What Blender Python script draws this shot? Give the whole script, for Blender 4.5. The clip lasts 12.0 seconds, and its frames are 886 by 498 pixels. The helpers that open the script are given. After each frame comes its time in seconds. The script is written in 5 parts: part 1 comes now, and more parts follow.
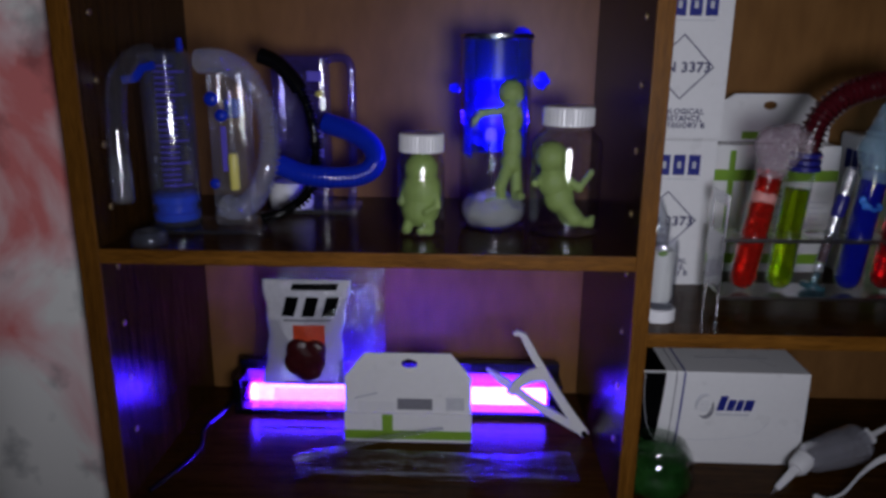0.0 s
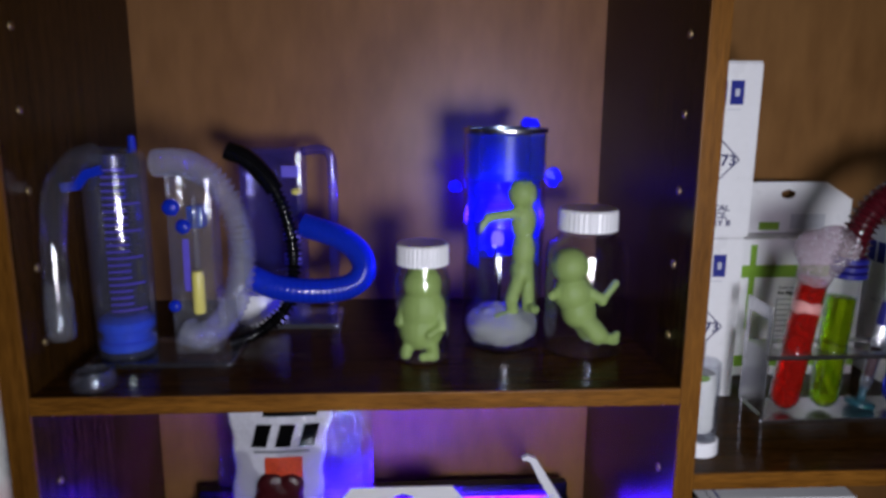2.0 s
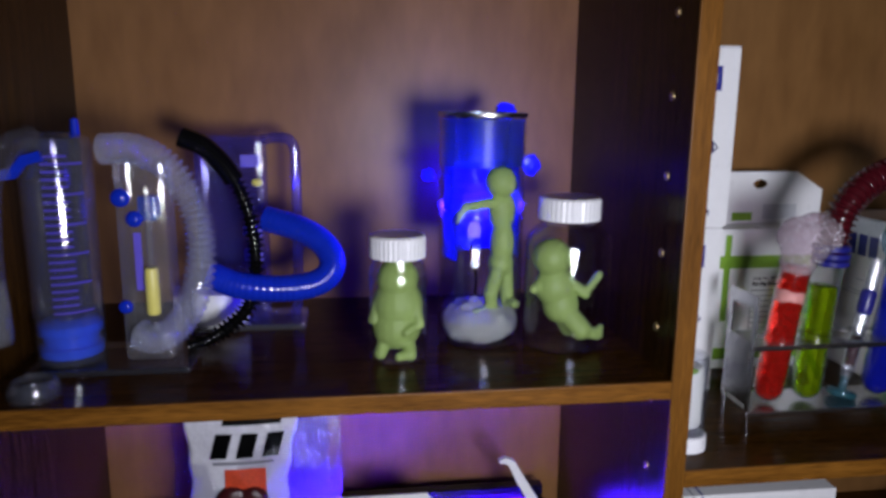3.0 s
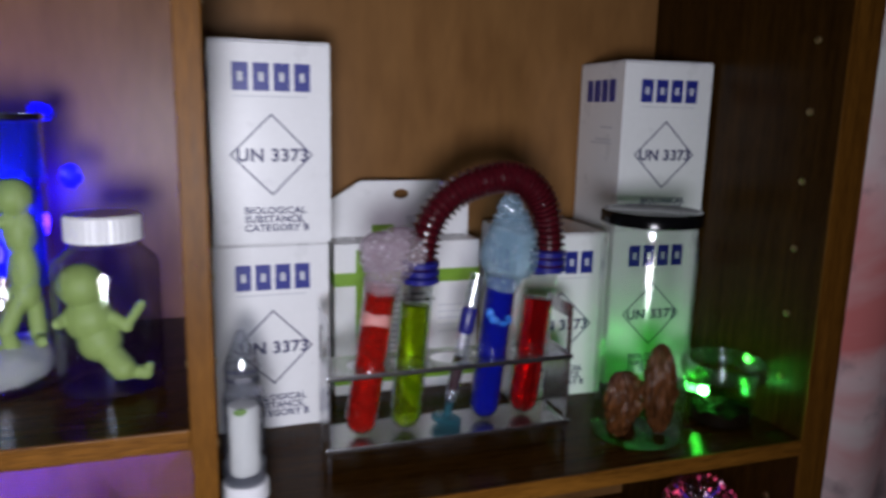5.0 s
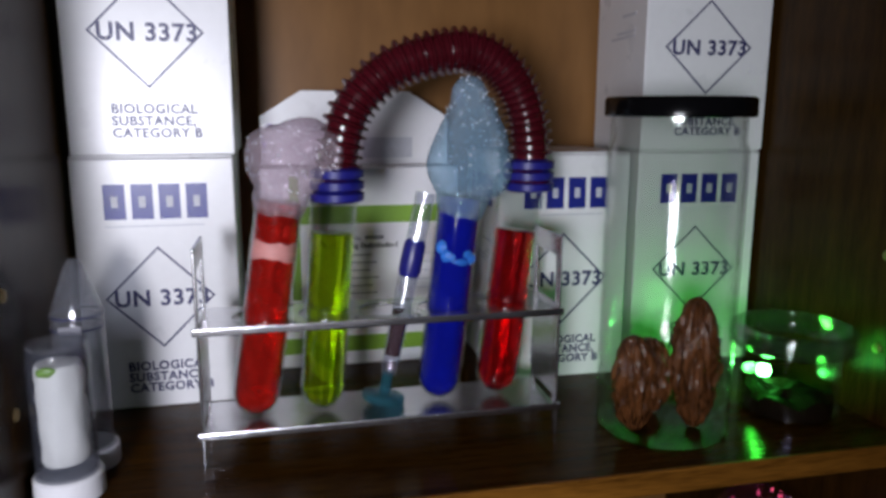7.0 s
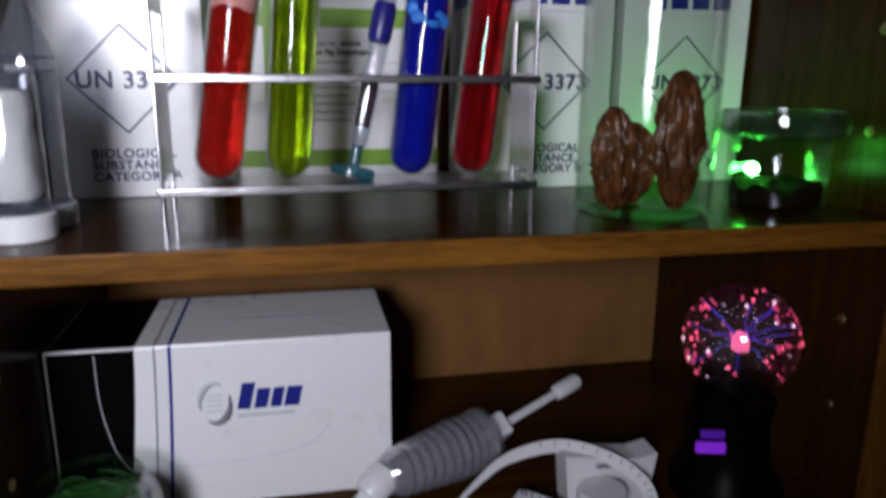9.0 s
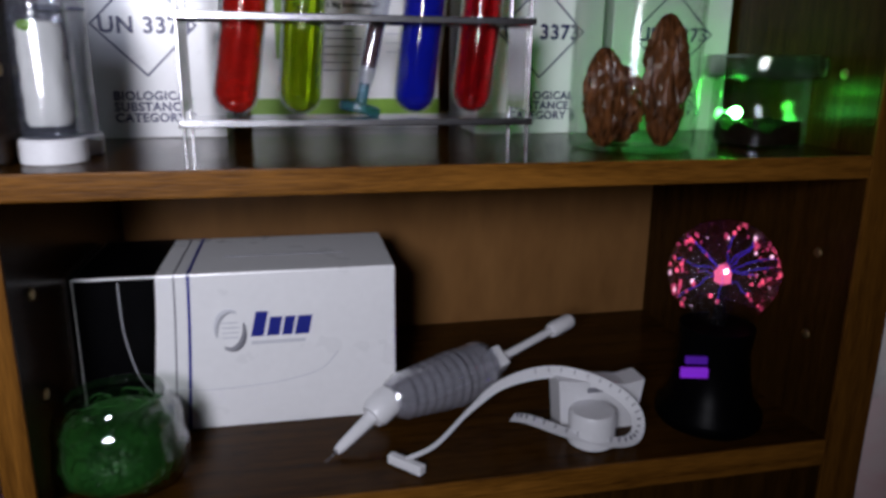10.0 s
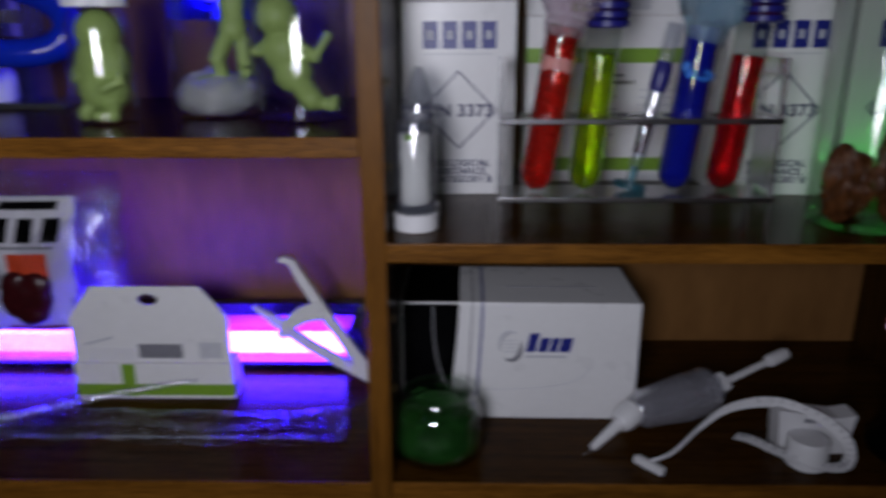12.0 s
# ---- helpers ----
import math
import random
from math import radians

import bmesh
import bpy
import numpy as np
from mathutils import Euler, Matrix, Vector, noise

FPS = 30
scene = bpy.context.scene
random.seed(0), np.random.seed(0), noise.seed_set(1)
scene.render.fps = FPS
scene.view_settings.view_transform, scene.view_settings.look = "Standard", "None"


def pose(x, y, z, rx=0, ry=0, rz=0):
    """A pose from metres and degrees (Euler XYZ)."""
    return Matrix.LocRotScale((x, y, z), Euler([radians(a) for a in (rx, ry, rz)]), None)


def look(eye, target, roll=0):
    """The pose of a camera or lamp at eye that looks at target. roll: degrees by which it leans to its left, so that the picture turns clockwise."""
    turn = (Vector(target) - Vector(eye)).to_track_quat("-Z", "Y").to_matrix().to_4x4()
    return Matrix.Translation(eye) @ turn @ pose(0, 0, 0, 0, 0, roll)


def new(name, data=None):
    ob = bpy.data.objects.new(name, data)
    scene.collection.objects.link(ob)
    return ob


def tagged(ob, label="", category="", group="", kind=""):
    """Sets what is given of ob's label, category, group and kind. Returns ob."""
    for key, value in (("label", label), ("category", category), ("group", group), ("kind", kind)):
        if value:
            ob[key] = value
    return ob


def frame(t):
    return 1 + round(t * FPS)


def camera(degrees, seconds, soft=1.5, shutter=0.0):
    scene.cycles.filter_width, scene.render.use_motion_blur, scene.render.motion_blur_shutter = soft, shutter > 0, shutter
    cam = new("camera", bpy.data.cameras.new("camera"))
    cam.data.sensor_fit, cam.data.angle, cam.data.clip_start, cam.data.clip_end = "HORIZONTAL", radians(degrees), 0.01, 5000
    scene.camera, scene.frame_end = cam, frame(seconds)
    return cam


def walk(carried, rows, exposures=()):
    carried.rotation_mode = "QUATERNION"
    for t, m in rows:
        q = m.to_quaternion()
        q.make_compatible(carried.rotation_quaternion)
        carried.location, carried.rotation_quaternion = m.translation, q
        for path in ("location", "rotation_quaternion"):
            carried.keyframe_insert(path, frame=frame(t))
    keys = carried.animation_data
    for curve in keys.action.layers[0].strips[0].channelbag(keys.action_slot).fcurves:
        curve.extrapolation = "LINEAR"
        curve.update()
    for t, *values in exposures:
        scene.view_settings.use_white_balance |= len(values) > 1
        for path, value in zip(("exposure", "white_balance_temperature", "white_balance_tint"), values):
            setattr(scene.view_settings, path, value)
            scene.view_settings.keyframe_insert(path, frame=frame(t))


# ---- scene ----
cam = camera(63.1, 12.0, soft=3.2, shutter=0.5)
PATH = [
    (0, (0.027, -0.044, 1.333), (-0.018, 1.885, 0.807), 0.5),
    (0.5, (0.031, -0.036, 1.360), (-0.021, 1.891, 0.825), 0.7),
    (1, (0.018, -0.014, 1.386), (0.013, 1.937, 0.944), 0.1),
    (1.5, (-0.007, 0.038, 1.388), (0.023, 1.986, 0.936), 0.1),
    (2, (-0.038, 0.092, 1.383), (0.075, 2.047, 0.973), 0.4),
    (2.5, (-0.061, 0.131, 1.368), (0.177, 2.071, 0.947), 1.0),
    (2.7, (-0.066, 0.133, 1.363), (0.189, 2.074, 0.950), 0.8),
    (4.3, (0.062, 0.146, 1.362), (0.568, 2.046, 1.004), 1.7),
    (4.5, (0.121, 0.147, 1.376), (0.710, 2.023, 1.009), 1.8),
    (5, (0.230, 0.161, 1.364), (0.860, 2.021, 0.986), 1.3),
    (5.5, (0.325, 0.173, 1.351), (0.869, 2.068, 1.014), 0.7),
    (6, (0.383, 0.216, 1.315), (0.826, 2.131, 0.945), 1.6),
    (6.5, (0.398, 0.284, 1.264), (0.801, 2.224, 0.988), 1.5),
    (6.7, (0.386, 0.305, 1.262), (0.810, 2.233, 0.945), 0.2),
    (8.3, (0.390, 0.320, 1.232), (0.820, 2.226, 0.805), 0.1),
    (8.5, (0.388, 0.314, 1.187), (0.836, 2.230, 0.832), -0.3),
    (9, (0.407, 0.301, 1.135), (0.817, 2.197, 0.649), 0.5),
    (9.5, (0.413, 0.280, 1.109), (0.864, 2.154, 0.577), 0.4),
    (10, (0.396, 0.259, 1.105), (0.809, 2.145, 0.586), 0.6),
    (10.5, (0.391, 0.239, 1.121), (0.778, 2.121, 0.566), 0.4),
    (11, (0.388, 0.215, 1.151), (0.751, 2.093, 0.567), 0.7),
    (11.5, (0.356, 0.179, 1.187), (0.579, 2.078, 0.601), 0.6),
    (12, (0.291, 0.139, 1.211), (0.256, 2.046, 0.608), -0.2),
]
EXPOSURES = [(0, -0.42), (1.0, -0.25), (1.5, 0.1), (2.0, 0.5), (2.5, 0.68), (4.5, 0.6), (5.5, 0.75), (6.5, 0.78), (8.5, 0.65), (9.5, 0.72), (10.5, 0.66), (11.0, 0.62), (11.5, 0.2), (12, -0.2)]
walk(cam, [(t, look(eye, target, roll)) for t, eye, target, roll in PATH], EXPOSURES)

# ---- light ----
world = bpy.data.worlds.new("world")
scene.world = world
world.use_nodes = True
world.node_tree.nodes["Background"].inputs[0].default_value = (1.0, 0.93, 0.86, 1)
world.node_tree.nodes["Background"].inputs[1].default_value = 0.0006


def lamp(name, kind, place, energy, color, size=0.05, target=None, size_y=0.0):
    data = bpy.data.lights.new(name, kind)
    data.energy, data.color = energy, color
    if kind == "AREA":
        data.size = size
        if size_y:
            data.shape, data.size_y = "RECTANGLE", size_y
    else:
        data.shadow_soft_size = size
    ob = new(name, data)
    ob.matrix_world = look(place, target) if target else pose(*place)
    return ob


# the torch that lights the shelves from in front
torch = lamp("torch", "SPOT", (0.15, -0.12, 1.25), 23.0, (0.875, 0.880, 1.0), 0.10, (0.12, 0.9, 1.27))
torch.data.spot_size, torch.data.spot_blend = radians(116), 1.0


# ---- materials ----
def nodes_of(name):
    m = bpy.data.materials.new(name)
    m.use_nodes = True
    return m, m.node_tree.nodes, m.node_tree.links, m.node_tree.nodes["Principled BSDF"]


def mat(name, color, rough=0.5, metal=0.0, vary=0.12, scale=40.0, bump=0.05, stretch=(1, 1, 1), transmission=0.0, other=None, coat=0.0, fine=6.0, spec=0.5):
    """A surface whose colour and roughness vary at two scales, with fine relief."""
    m, n, l, p = nodes_of(name)
    tc = n.new("ShaderNodeTexCoord")
    mp = n.new("ShaderNodeMapping")
    mp.inputs["Scale"].default_value = stretch
    l.new(tc.outputs["Object"], mp.inputs[0])
    big = n.new("ShaderNodeTexNoise")
    big.inputs["Scale"].default_value, big.inputs["Detail"].default_value = scale, 3
    small = n.new("ShaderNodeTexNoise")
    small.inputs["Scale"].default_value, small.inputs["Detail"].default_value = scale * fine, 2
    for t in (big, small):
        l.new(mp.outputs[0], t.inputs["Vector"])
    mix = n.new("ShaderNodeMix")
    mix.data_type = "RGBA"
    a = [max(0.0, c * (1 - vary)) for c in color]
    b = list(other) if other else [min(1.0, c * (1 + vary)) for c in color]
    mix.inputs["A"].default_value, mix.inputs["B"].default_value = (*a, 1), (*b, 1)
    add = n.new("ShaderNodeMath")
    add.operation = "MULTIPLY_ADD"
    add.inputs[1].default_value = 0.5
    half = n.new("ShaderNodeMath")
    half.operation = "MULTIPLY"
    half.inputs[1].default_value = 0.5
    l.new(small.outputs[0], half.inputs[0])
    l.new(big.outputs[0], add.inputs[0])
    l.new(half.outputs[0], add.inputs[2])
    ramp = n.new("ShaderNodeMapRange")
    ramp.inputs[1].default_value, ramp.inputs[2].default_value = 0.3, 0.7
    l.new(add.outputs[0], ramp.inputs[0])
    l.new(ramp.outputs[0], mix.inputs["Factor"])
    l.new(mix.outputs["Result"], p.inputs["Base Color"])
    rr = n.new("ShaderNodeMapRange")
    rr.inputs[3].default_value, rr.inputs[4].default_value = max(0.0, rough * 0.85), min(1.0, rough * 1.2)
    l.new(big.outputs[0], rr.inputs[0])
    l.new(rr.outputs[0], p.inputs["Roughness"])
    p.inputs["Metallic"].default_value = metal
    p.inputs["Transmission Weight"].default_value = transmission
    p.inputs["Coat Weight"].default_value = coat
    p.inputs["Specular IOR Level"].default_value = spec
    if bump:
        bp = n.new("ShaderNodeBump")
        bp.inputs["Strength"].default_value, bp.inputs["Distance"].default_value = bump, 0.002
        l.new(small.outputs[0], bp.inputs["Height"])
        l.new(bp.outputs[0], p.inputs["Normal"])
    return m


def wood(name, dark, light, rough, along="x", coat=0.0, scale=14.0, spec=0.3):
    """Wood-grain laminate: streaks along one axis, with broad bands and short pores."""
    stretch = {"x": (0.6, 9, 9), "z": (9, 9, 0.6)}[along]
    return mat(name, dark, rough, 0.0, 0.25, scale, 0.12, stretch, other=light, coat=coat, fine=7.0, spec=spec)


def thin_clear(name, tint=(1, 1, 1), gloss=0.05, ior=1.45, body=0.0, body_color=(0.8, 0.8, 0.8), lit_through=False, ripple=60, relief=0.08):
    """Thin clear glass or plastic: it lets light through, and shines more at grazing angles."""
    m, n, l, p = nodes_of(name)
    n.remove(p)
    out = n["Material Output"]
    clear = n.new("ShaderNodeBsdfTransparent")
    clear.inputs[0].default_value = (*tint, 1)
    shine = n.new("ShaderNodeBsdfGlossy")
    shine.inputs["Roughness"].default_value = gloss
    wob = n.new("ShaderNodeTexNoise")
    wob.inputs["Scale"].default_value = ripple
    bp = n.new("ShaderNodeBump")
    bp.inputs["Strength"].default_value, bp.inputs["Distance"].default_value = relief, 0.002
    l.new(wob.outputs[0], bp.inputs["Height"])
    l.new(bp.outputs[0], shine.inputs["Normal"])
    lw = n.new("ShaderNodeLayerWeight")
    lw.inputs[0].default_value = 0.5
    pw = n.new("ShaderNodeMath")
    pw.operation = "POWER"
    pw.inputs[1].default_value = 3.0
    l.new(lw.outputs["Facing"], pw.inputs[0])
    fr = n.new("ShaderNodeMath")
    fr.operation = "MULTIPLY_ADD"
    fr.inputs[1].default_value, fr.inputs[2].default_value = 0.46, 0.10 * (ior - 1.0)
    l.new(pw.outputs[0], fr.inputs[0])
    base = clear
    if body:
        dif = n.new("ShaderNodeBsdfTranslucent" if lit_through else "ShaderNodeBsdfDiffuse")
        dif.inputs[0].default_value = (*body_color, 1)
        l.new(bp.outputs[0], dif.inputs["Normal"])
        mx = n.new("ShaderNodeMixShader")
        mx.inputs[0].default_value = body
        l.new(clear.outputs[0], mx.inputs[1])
        l.new(dif.outputs[0], mx.inputs[2])
        base = mx
    mix = n.new("ShaderNodeMixShader")
    l.new(fr.outputs[0], mix.inputs[0])
    l.new(base.outputs[0], mix.inputs[1])
    l.new(shine.outputs[0], mix.inputs[2])
    l.new(mix.outputs[0], out.inputs[0])
    return m


def glow(name, color, strength):
    m, n, l, p = nodes_of(name)
    p.inputs["Base Color"].default_value = (*color, 1)
    p.inputs["Emission Color"].default_value = (*color, 1)
    p.inputs["Emission Strength"].default_value = strength
    return m


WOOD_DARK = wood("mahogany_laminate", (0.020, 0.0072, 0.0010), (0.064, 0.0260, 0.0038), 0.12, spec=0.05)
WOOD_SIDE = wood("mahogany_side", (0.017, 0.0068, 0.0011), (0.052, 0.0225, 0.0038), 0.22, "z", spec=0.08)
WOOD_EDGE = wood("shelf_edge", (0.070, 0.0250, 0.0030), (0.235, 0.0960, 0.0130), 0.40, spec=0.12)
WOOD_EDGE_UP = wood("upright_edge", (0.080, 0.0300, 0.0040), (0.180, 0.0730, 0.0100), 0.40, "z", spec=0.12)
BACK = mat("back_panel", (0.180, 0.085, 0.028), 0.34, 0, 0.10, 9, 0.06, (1, 1, 0.35), other=(0.245, 0.122, 0.042), spec=0.16)
CARTON = mat("white_carton", (0.78, 0.78, 0.79), 0.28, 0, 0.03, 25, 0.03)
INK = mat("navy_ink", (0.020, 0.022, 0.10), 0.4, 0, 0.15, 200, 0.0)
INK_BLUE = mat("blue_print", (0.012, 0.020, 0.22), 0.35, 0, 0.12, 120, 0.0)
INK_GREY = mat("grey_print", (0.20, 0.20, 0.23), 0.5, 0, 0.2, 200, 0.0)
INK_PALE = mat("pale_print", (0.55, 0.56, 0.60), 0.5, 0, 0.1, 200, 0.0)
INK_GREEN = mat("green_print", (0.19, 0.36, 0.03), 0.4, 0, 0.1, 150, 0.0)
INK_BLACK = mat("black_print", (0.0014, 0.0014, 0.0018), 0.35, 0, 0.2, 200, 0.0, spec=0.06)
WHITE = mat("white_plastic", (0.74, 0.74, 0.76), 0.32, 0, 0.04, 60, 0.04)
STAND = mat("matt_black_plastic", (0.0012, 0.0012, 0.0015), 0.35, 0, 0.2, 60, 0.04, spec=0.05)
BLACK = mat("black_plastic", (0.0030, 0.0030, 0.0034), 0.15, 0, 0.2, 60, 0.04, spec=0.3)
BLUE = mat("blue_plastic", (0.005, 0.022, 0.40), 0.15, 0, 0.12, 50, 0.02)
YELLOW = mat("yellow_plastic", (0.62, 0.56, 0.14), 0.4, 0, 0.08, 80, 0.02)
STEEL = mat("brushed_steel", (0.60, 0.60, 0.62), 0.24, 1.0, 0.1, 30, 0.06, (1, 8, 8))
BRASS = mat("brass", (0.36, 0.27, 0.13), 0.5, 1.0, 0.15, 90, 0.05)
GLASS = thin_clear("clear_glass", (0.96, 0.97, 0.96), 0.03, 1.75)
PLASTIC = thin_clear("clear_plastic", (0.95, 0.96, 0.98), 0.05, 2.1, 0.022, (0.70, 0.76, 0.95))
HAZY = thin_clear("hazy_plastic", (0.94, 0.95, 0.97), 0.06, 2.2, 0.048, (0.82, 0.85, 0.92))
HOSE_CLEAR = thin_clear("hose_plastic", (0.93, 0.94, 0.97), 0.10, 2.2, 0.13, (0.82, 0.85, 0.95))
VIOLET_CLEAR = thin_clear("violet_tinted_plastic", (0.66, 0.64, 0.97), 0.07, 1.9, 0.07, (0.14, 0.14, 0.62))
BLUE_CLEAR = thin_clear("blue_tinted_plastic", (0.14, 0.34, 0.96), 0.07, 1.7, 0.50, (0.006, 0.075, 0.55))
FILM = thin_clear("clear_film", (0.98, 0.98, 0.985), 0.05, 1.5)
FROST = thin_clear("crumpled_frost", (0.90, 0.92, 0.95), 0.10, 4.0, 0.75, (0.97, 0.98, 1.0), False, 90, 1.0)
RED_LIQ = mat("red_liquid", (0.66, 0.020, 0.014), 0.06, 0, 0.10, 30, 0.0, transmission=0.62)
GREEN_LIQ = mat("green_liquid", (0.38, 0.55, 0.008), 0.02, 0, 0.06, 30, 0.0, transmission=0.88)
BLUE_LIQ = mat("blue_liquid", (0.008, 0.014, 0.42), 0.06, 0, 0.15, 30, 0.0, transmission=0.30)
RED_DARK = mat("dark_red_liquid", (0.62, 0.010, 0.014), 0.02, 0, 0.10, 30, 0.0, transmission=0.86)
PALE_BAND = mat("pink_froth", (0.82, 0.36, 0.34), 0.5, 0, 0.1, 120, 0.2)
CYAN_BAND = mat("cyan_froth", (0.03, 0.20, 0.72), 0.5, 0, 0.4, 80, 0.2)
HOSE_RED = mat("dark_red_rubber", (0.050, 0.0038, 0.0070), 0.2, 0, 0.3, 70, 0.05)
COLLAR = mat("blue_rubber_band", (0.012, 0.012, 0.16), 0.35, 0, 0.3, 70, 0.05)
DOLL = mat("pale_green_rubber", (0.35, 0.47, 0.15), 0.5, 0, 0.08, 60, 0.08)
SHELL = mat("walnut_shell", (0.006, 0.0022, 0.0015), 0.26, 0, 0.6, 110, 1.0, (1.4, 1.4, 0.22), other=(0.24, 0.085, 0.028), fine=3.0)
GRASS = mat("shredded_green", (0.010, 0.060, 0.010), 0.35, 0, 0.5, 60, 0.6, other=(0.036, 0.170, 0.030))
DARK_WET = mat("dark_residue", (0.008, 0.004, 0.002), 0.6, 0, 0.5, 80, 0.5, spec=0.05)
HEART = mat("dark_red_rubber_part", (0.040, 0.004, 0.006), 0.3, 0, 0.5, 60, 0.3)
GLITTER = mat("glitter_flakes", (0.88, 0.88, 0.92), 0.25, 0.4, 0.05, 200, 0.0)
PURPLE = mat("violet_print", (0.10, 0.07, 0.50), 0.4, 0, 0.1, 100, 0.0)


def stained(name, clean=0.42, deep=0.62):
    """Off-white sheet with soft pink-red stains and grey smudges."""
    m, n, l, p = nodes_of(name)
    tc = n.new("ShaderNodeTexCoord")
    big = n.new("ShaderNodeTexNoise")
    big.inputs["Scale"].default_value, big.inputs["Detail"].default_value = 4.5, 5
    big.inputs["Distortion"].default_value = 0.9
    l.new(tc.outputs["Object"], big.inputs["Vector"])
    ramp = n.new("ShaderNodeValToRGB")
    e = ramp.color_ramp.elements
    e[0].position, e[0].color = clean, (0.82, 0.81, 0.77, 1)
    e[1].position, e[1].color = deep, (0.70, 0.20, 0.19, 1)
    mid = e.new(0.6 * clean + 0.4 * deep)
    mid.color = (0.80, 0.58, 0.58, 1)
    l.new(big.outputs[0], ramp.inputs[0])
    smudge = n.new("ShaderNodeTexNoise")
    smudge.inputs["Scale"].default_value, smudge.inputs["Detail"].default_value = 16.0, 5
    l.new(tc.outputs["Object"], smudge.inputs["Vector"])
    sr = n.new("ShaderNodeValToRGB")
    sr.color_ramp.elements[0].position, sr.color_ramp.elements[0].color = 0.33, (0.45, 0.46, 0.48, 1)
    sr.color_ramp.elements[1].position, sr.color_ramp.elements[1].color = 0.46, (1, 1, 1, 1)
    l.new(smudge.outputs[0], sr.inputs[0])
    mul = n.new("ShaderNodeMix")
    mul.data_type, mul.blend_type = "RGBA", "MULTIPLY"
    mul.inputs["Factor"].default_value = 0.8
    l.new(ramp.outputs[0], mul.inputs["A"])
    l.new(sr.outputs[0], mul.inputs["B"])
    l.new(mul.outputs["Result"], p.inputs["Base Color"])
    p.inputs["Roughness"].default_value = 0.85
    weave = n.new("ShaderNodeTexNoise")
    weave.inputs["Scale"].default_value = 500
    l.new(tc.outputs["Object"], weave.inputs["Vector"])
    bp = n.new("ShaderNodeBump")
    bp.inputs["Strength"].default_value, bp.inputs["Distance"].default_value = 0.2, 0.001
    l.new(weave.outputs[0], bp.inputs["Height"])
    l.new(bp.outputs[0], p.inputs["Normal"])
    return m


CLOTH = stained("stained_cloth")
CLOTH_PINK = stained("pink_stained_cloth", 0.32, 0.60)
WALL = mat("painted_wall", (0.26, 0.23, 0.20), 0.8, 0, 0.06, 6, 0.1)
FLOOR = wood("floor_boards", (0.10, 0.06, 0.035), (0.19, 0.115, 0.065), 0.45)
TUBE_GLOW = glow("uv_tube_glow", (0.060, 0.0230, 1.0), 118.0)
# magenta halo round the glowing core, put into the glass colour
TUBE_GLASS = thin_clear("halo_tint_tube_glass", (1.0, 0.95, 1.0), 0.1, 1.3, 0.30, (0.95, 0.01, 1.0), True)
LED_GREEN = glow("green_led", (0.10, 1.0, 0.14), 48.0)
LED_BLUE = glow("blue_led", (0.03, 0.02, 1.0), 6.0)
ARC = glow("plasma_arc", (0.10, 0.05, 1.0), 0.22)
ARC_END = glow("plasma_spot", (1.0, 0.10, 0.20), 0.75)
ARC_DIM = glow("plasma_spot_dim", (0.9, 0.08, 0.22), 0.25)
# reflections in the globe's glass, drawn as pale glowing spots
GLINT_PALE = glow("globe_glint_pale", (1.0, 0.55, 0.75), 0.9)
ARC_CORE = glow("plasma_core", (1.0, 0.16, 0.34), 0.55)
# the lamp's violet glow is put into the reflector's own colour
REFLECTOR = mat("glow_tint_reflector", (0.55, 0.08, 0.75), 0.35, 0, 0.04, 60, 0.02)


# ---- mesh helpers ----
def finish(bm, name, material, smooth=False):
    me = bpy.data.meshes.new(name)
    bmesh.ops.recalc_face_normals(bm, faces=bm.faces)
    bm.to_mesh(me)
    bm.free()
    if smooth:
        me.shade_smooth()
        me.set_sharp_from_angle(angle=radians(40))
    if material:
        me.materials.append(material)
    return me


def part(name, bm, material, parent, label="", smooth=False):
    ob = new(name, finish(bm, name, material, smooth))
    ob.parent = parent
    if label:
        tagged(ob, label)
    return ob


def thing(name, place, label, category, group="", turn=0.0, size=1.0):
    ob = new(name)
    ob.empty_display_size = 0.02
    ob.matrix_world = pose(*place, 0, 0, turn) @ Matrix.Scale(size, 4)
    return tagged(ob, label, category, group)


def setting(name, bm, material, label, category):
    return tagged(new(name, finish(bm, name, material)), label, category, "", "structure")


def box(x0, y0, z0, x1, y1, z1, bevel=0.0, bm=None, m=None):
    bm = bm or bmesh.new()
    mat4 = Matrix.Translation(((x0 + x1) / 2, (y0 + y1) / 2, (z0 + z1) / 2)) @ Matrix.Diagonal((x1 - x0, y1 - y0, z1 - z0, 1))
    made = bmesh.ops.create_cube(bm, size=1, matrix=(m or Matrix()) @ mat4)
    if bevel:
        edges = {e for v in made["verts"] for e in v.link_edges}
        bmesh.ops.bevel(bm, geom=list(edges), offset=bevel, segments=2, affect="EDGES", profile=0.6)
    return bm


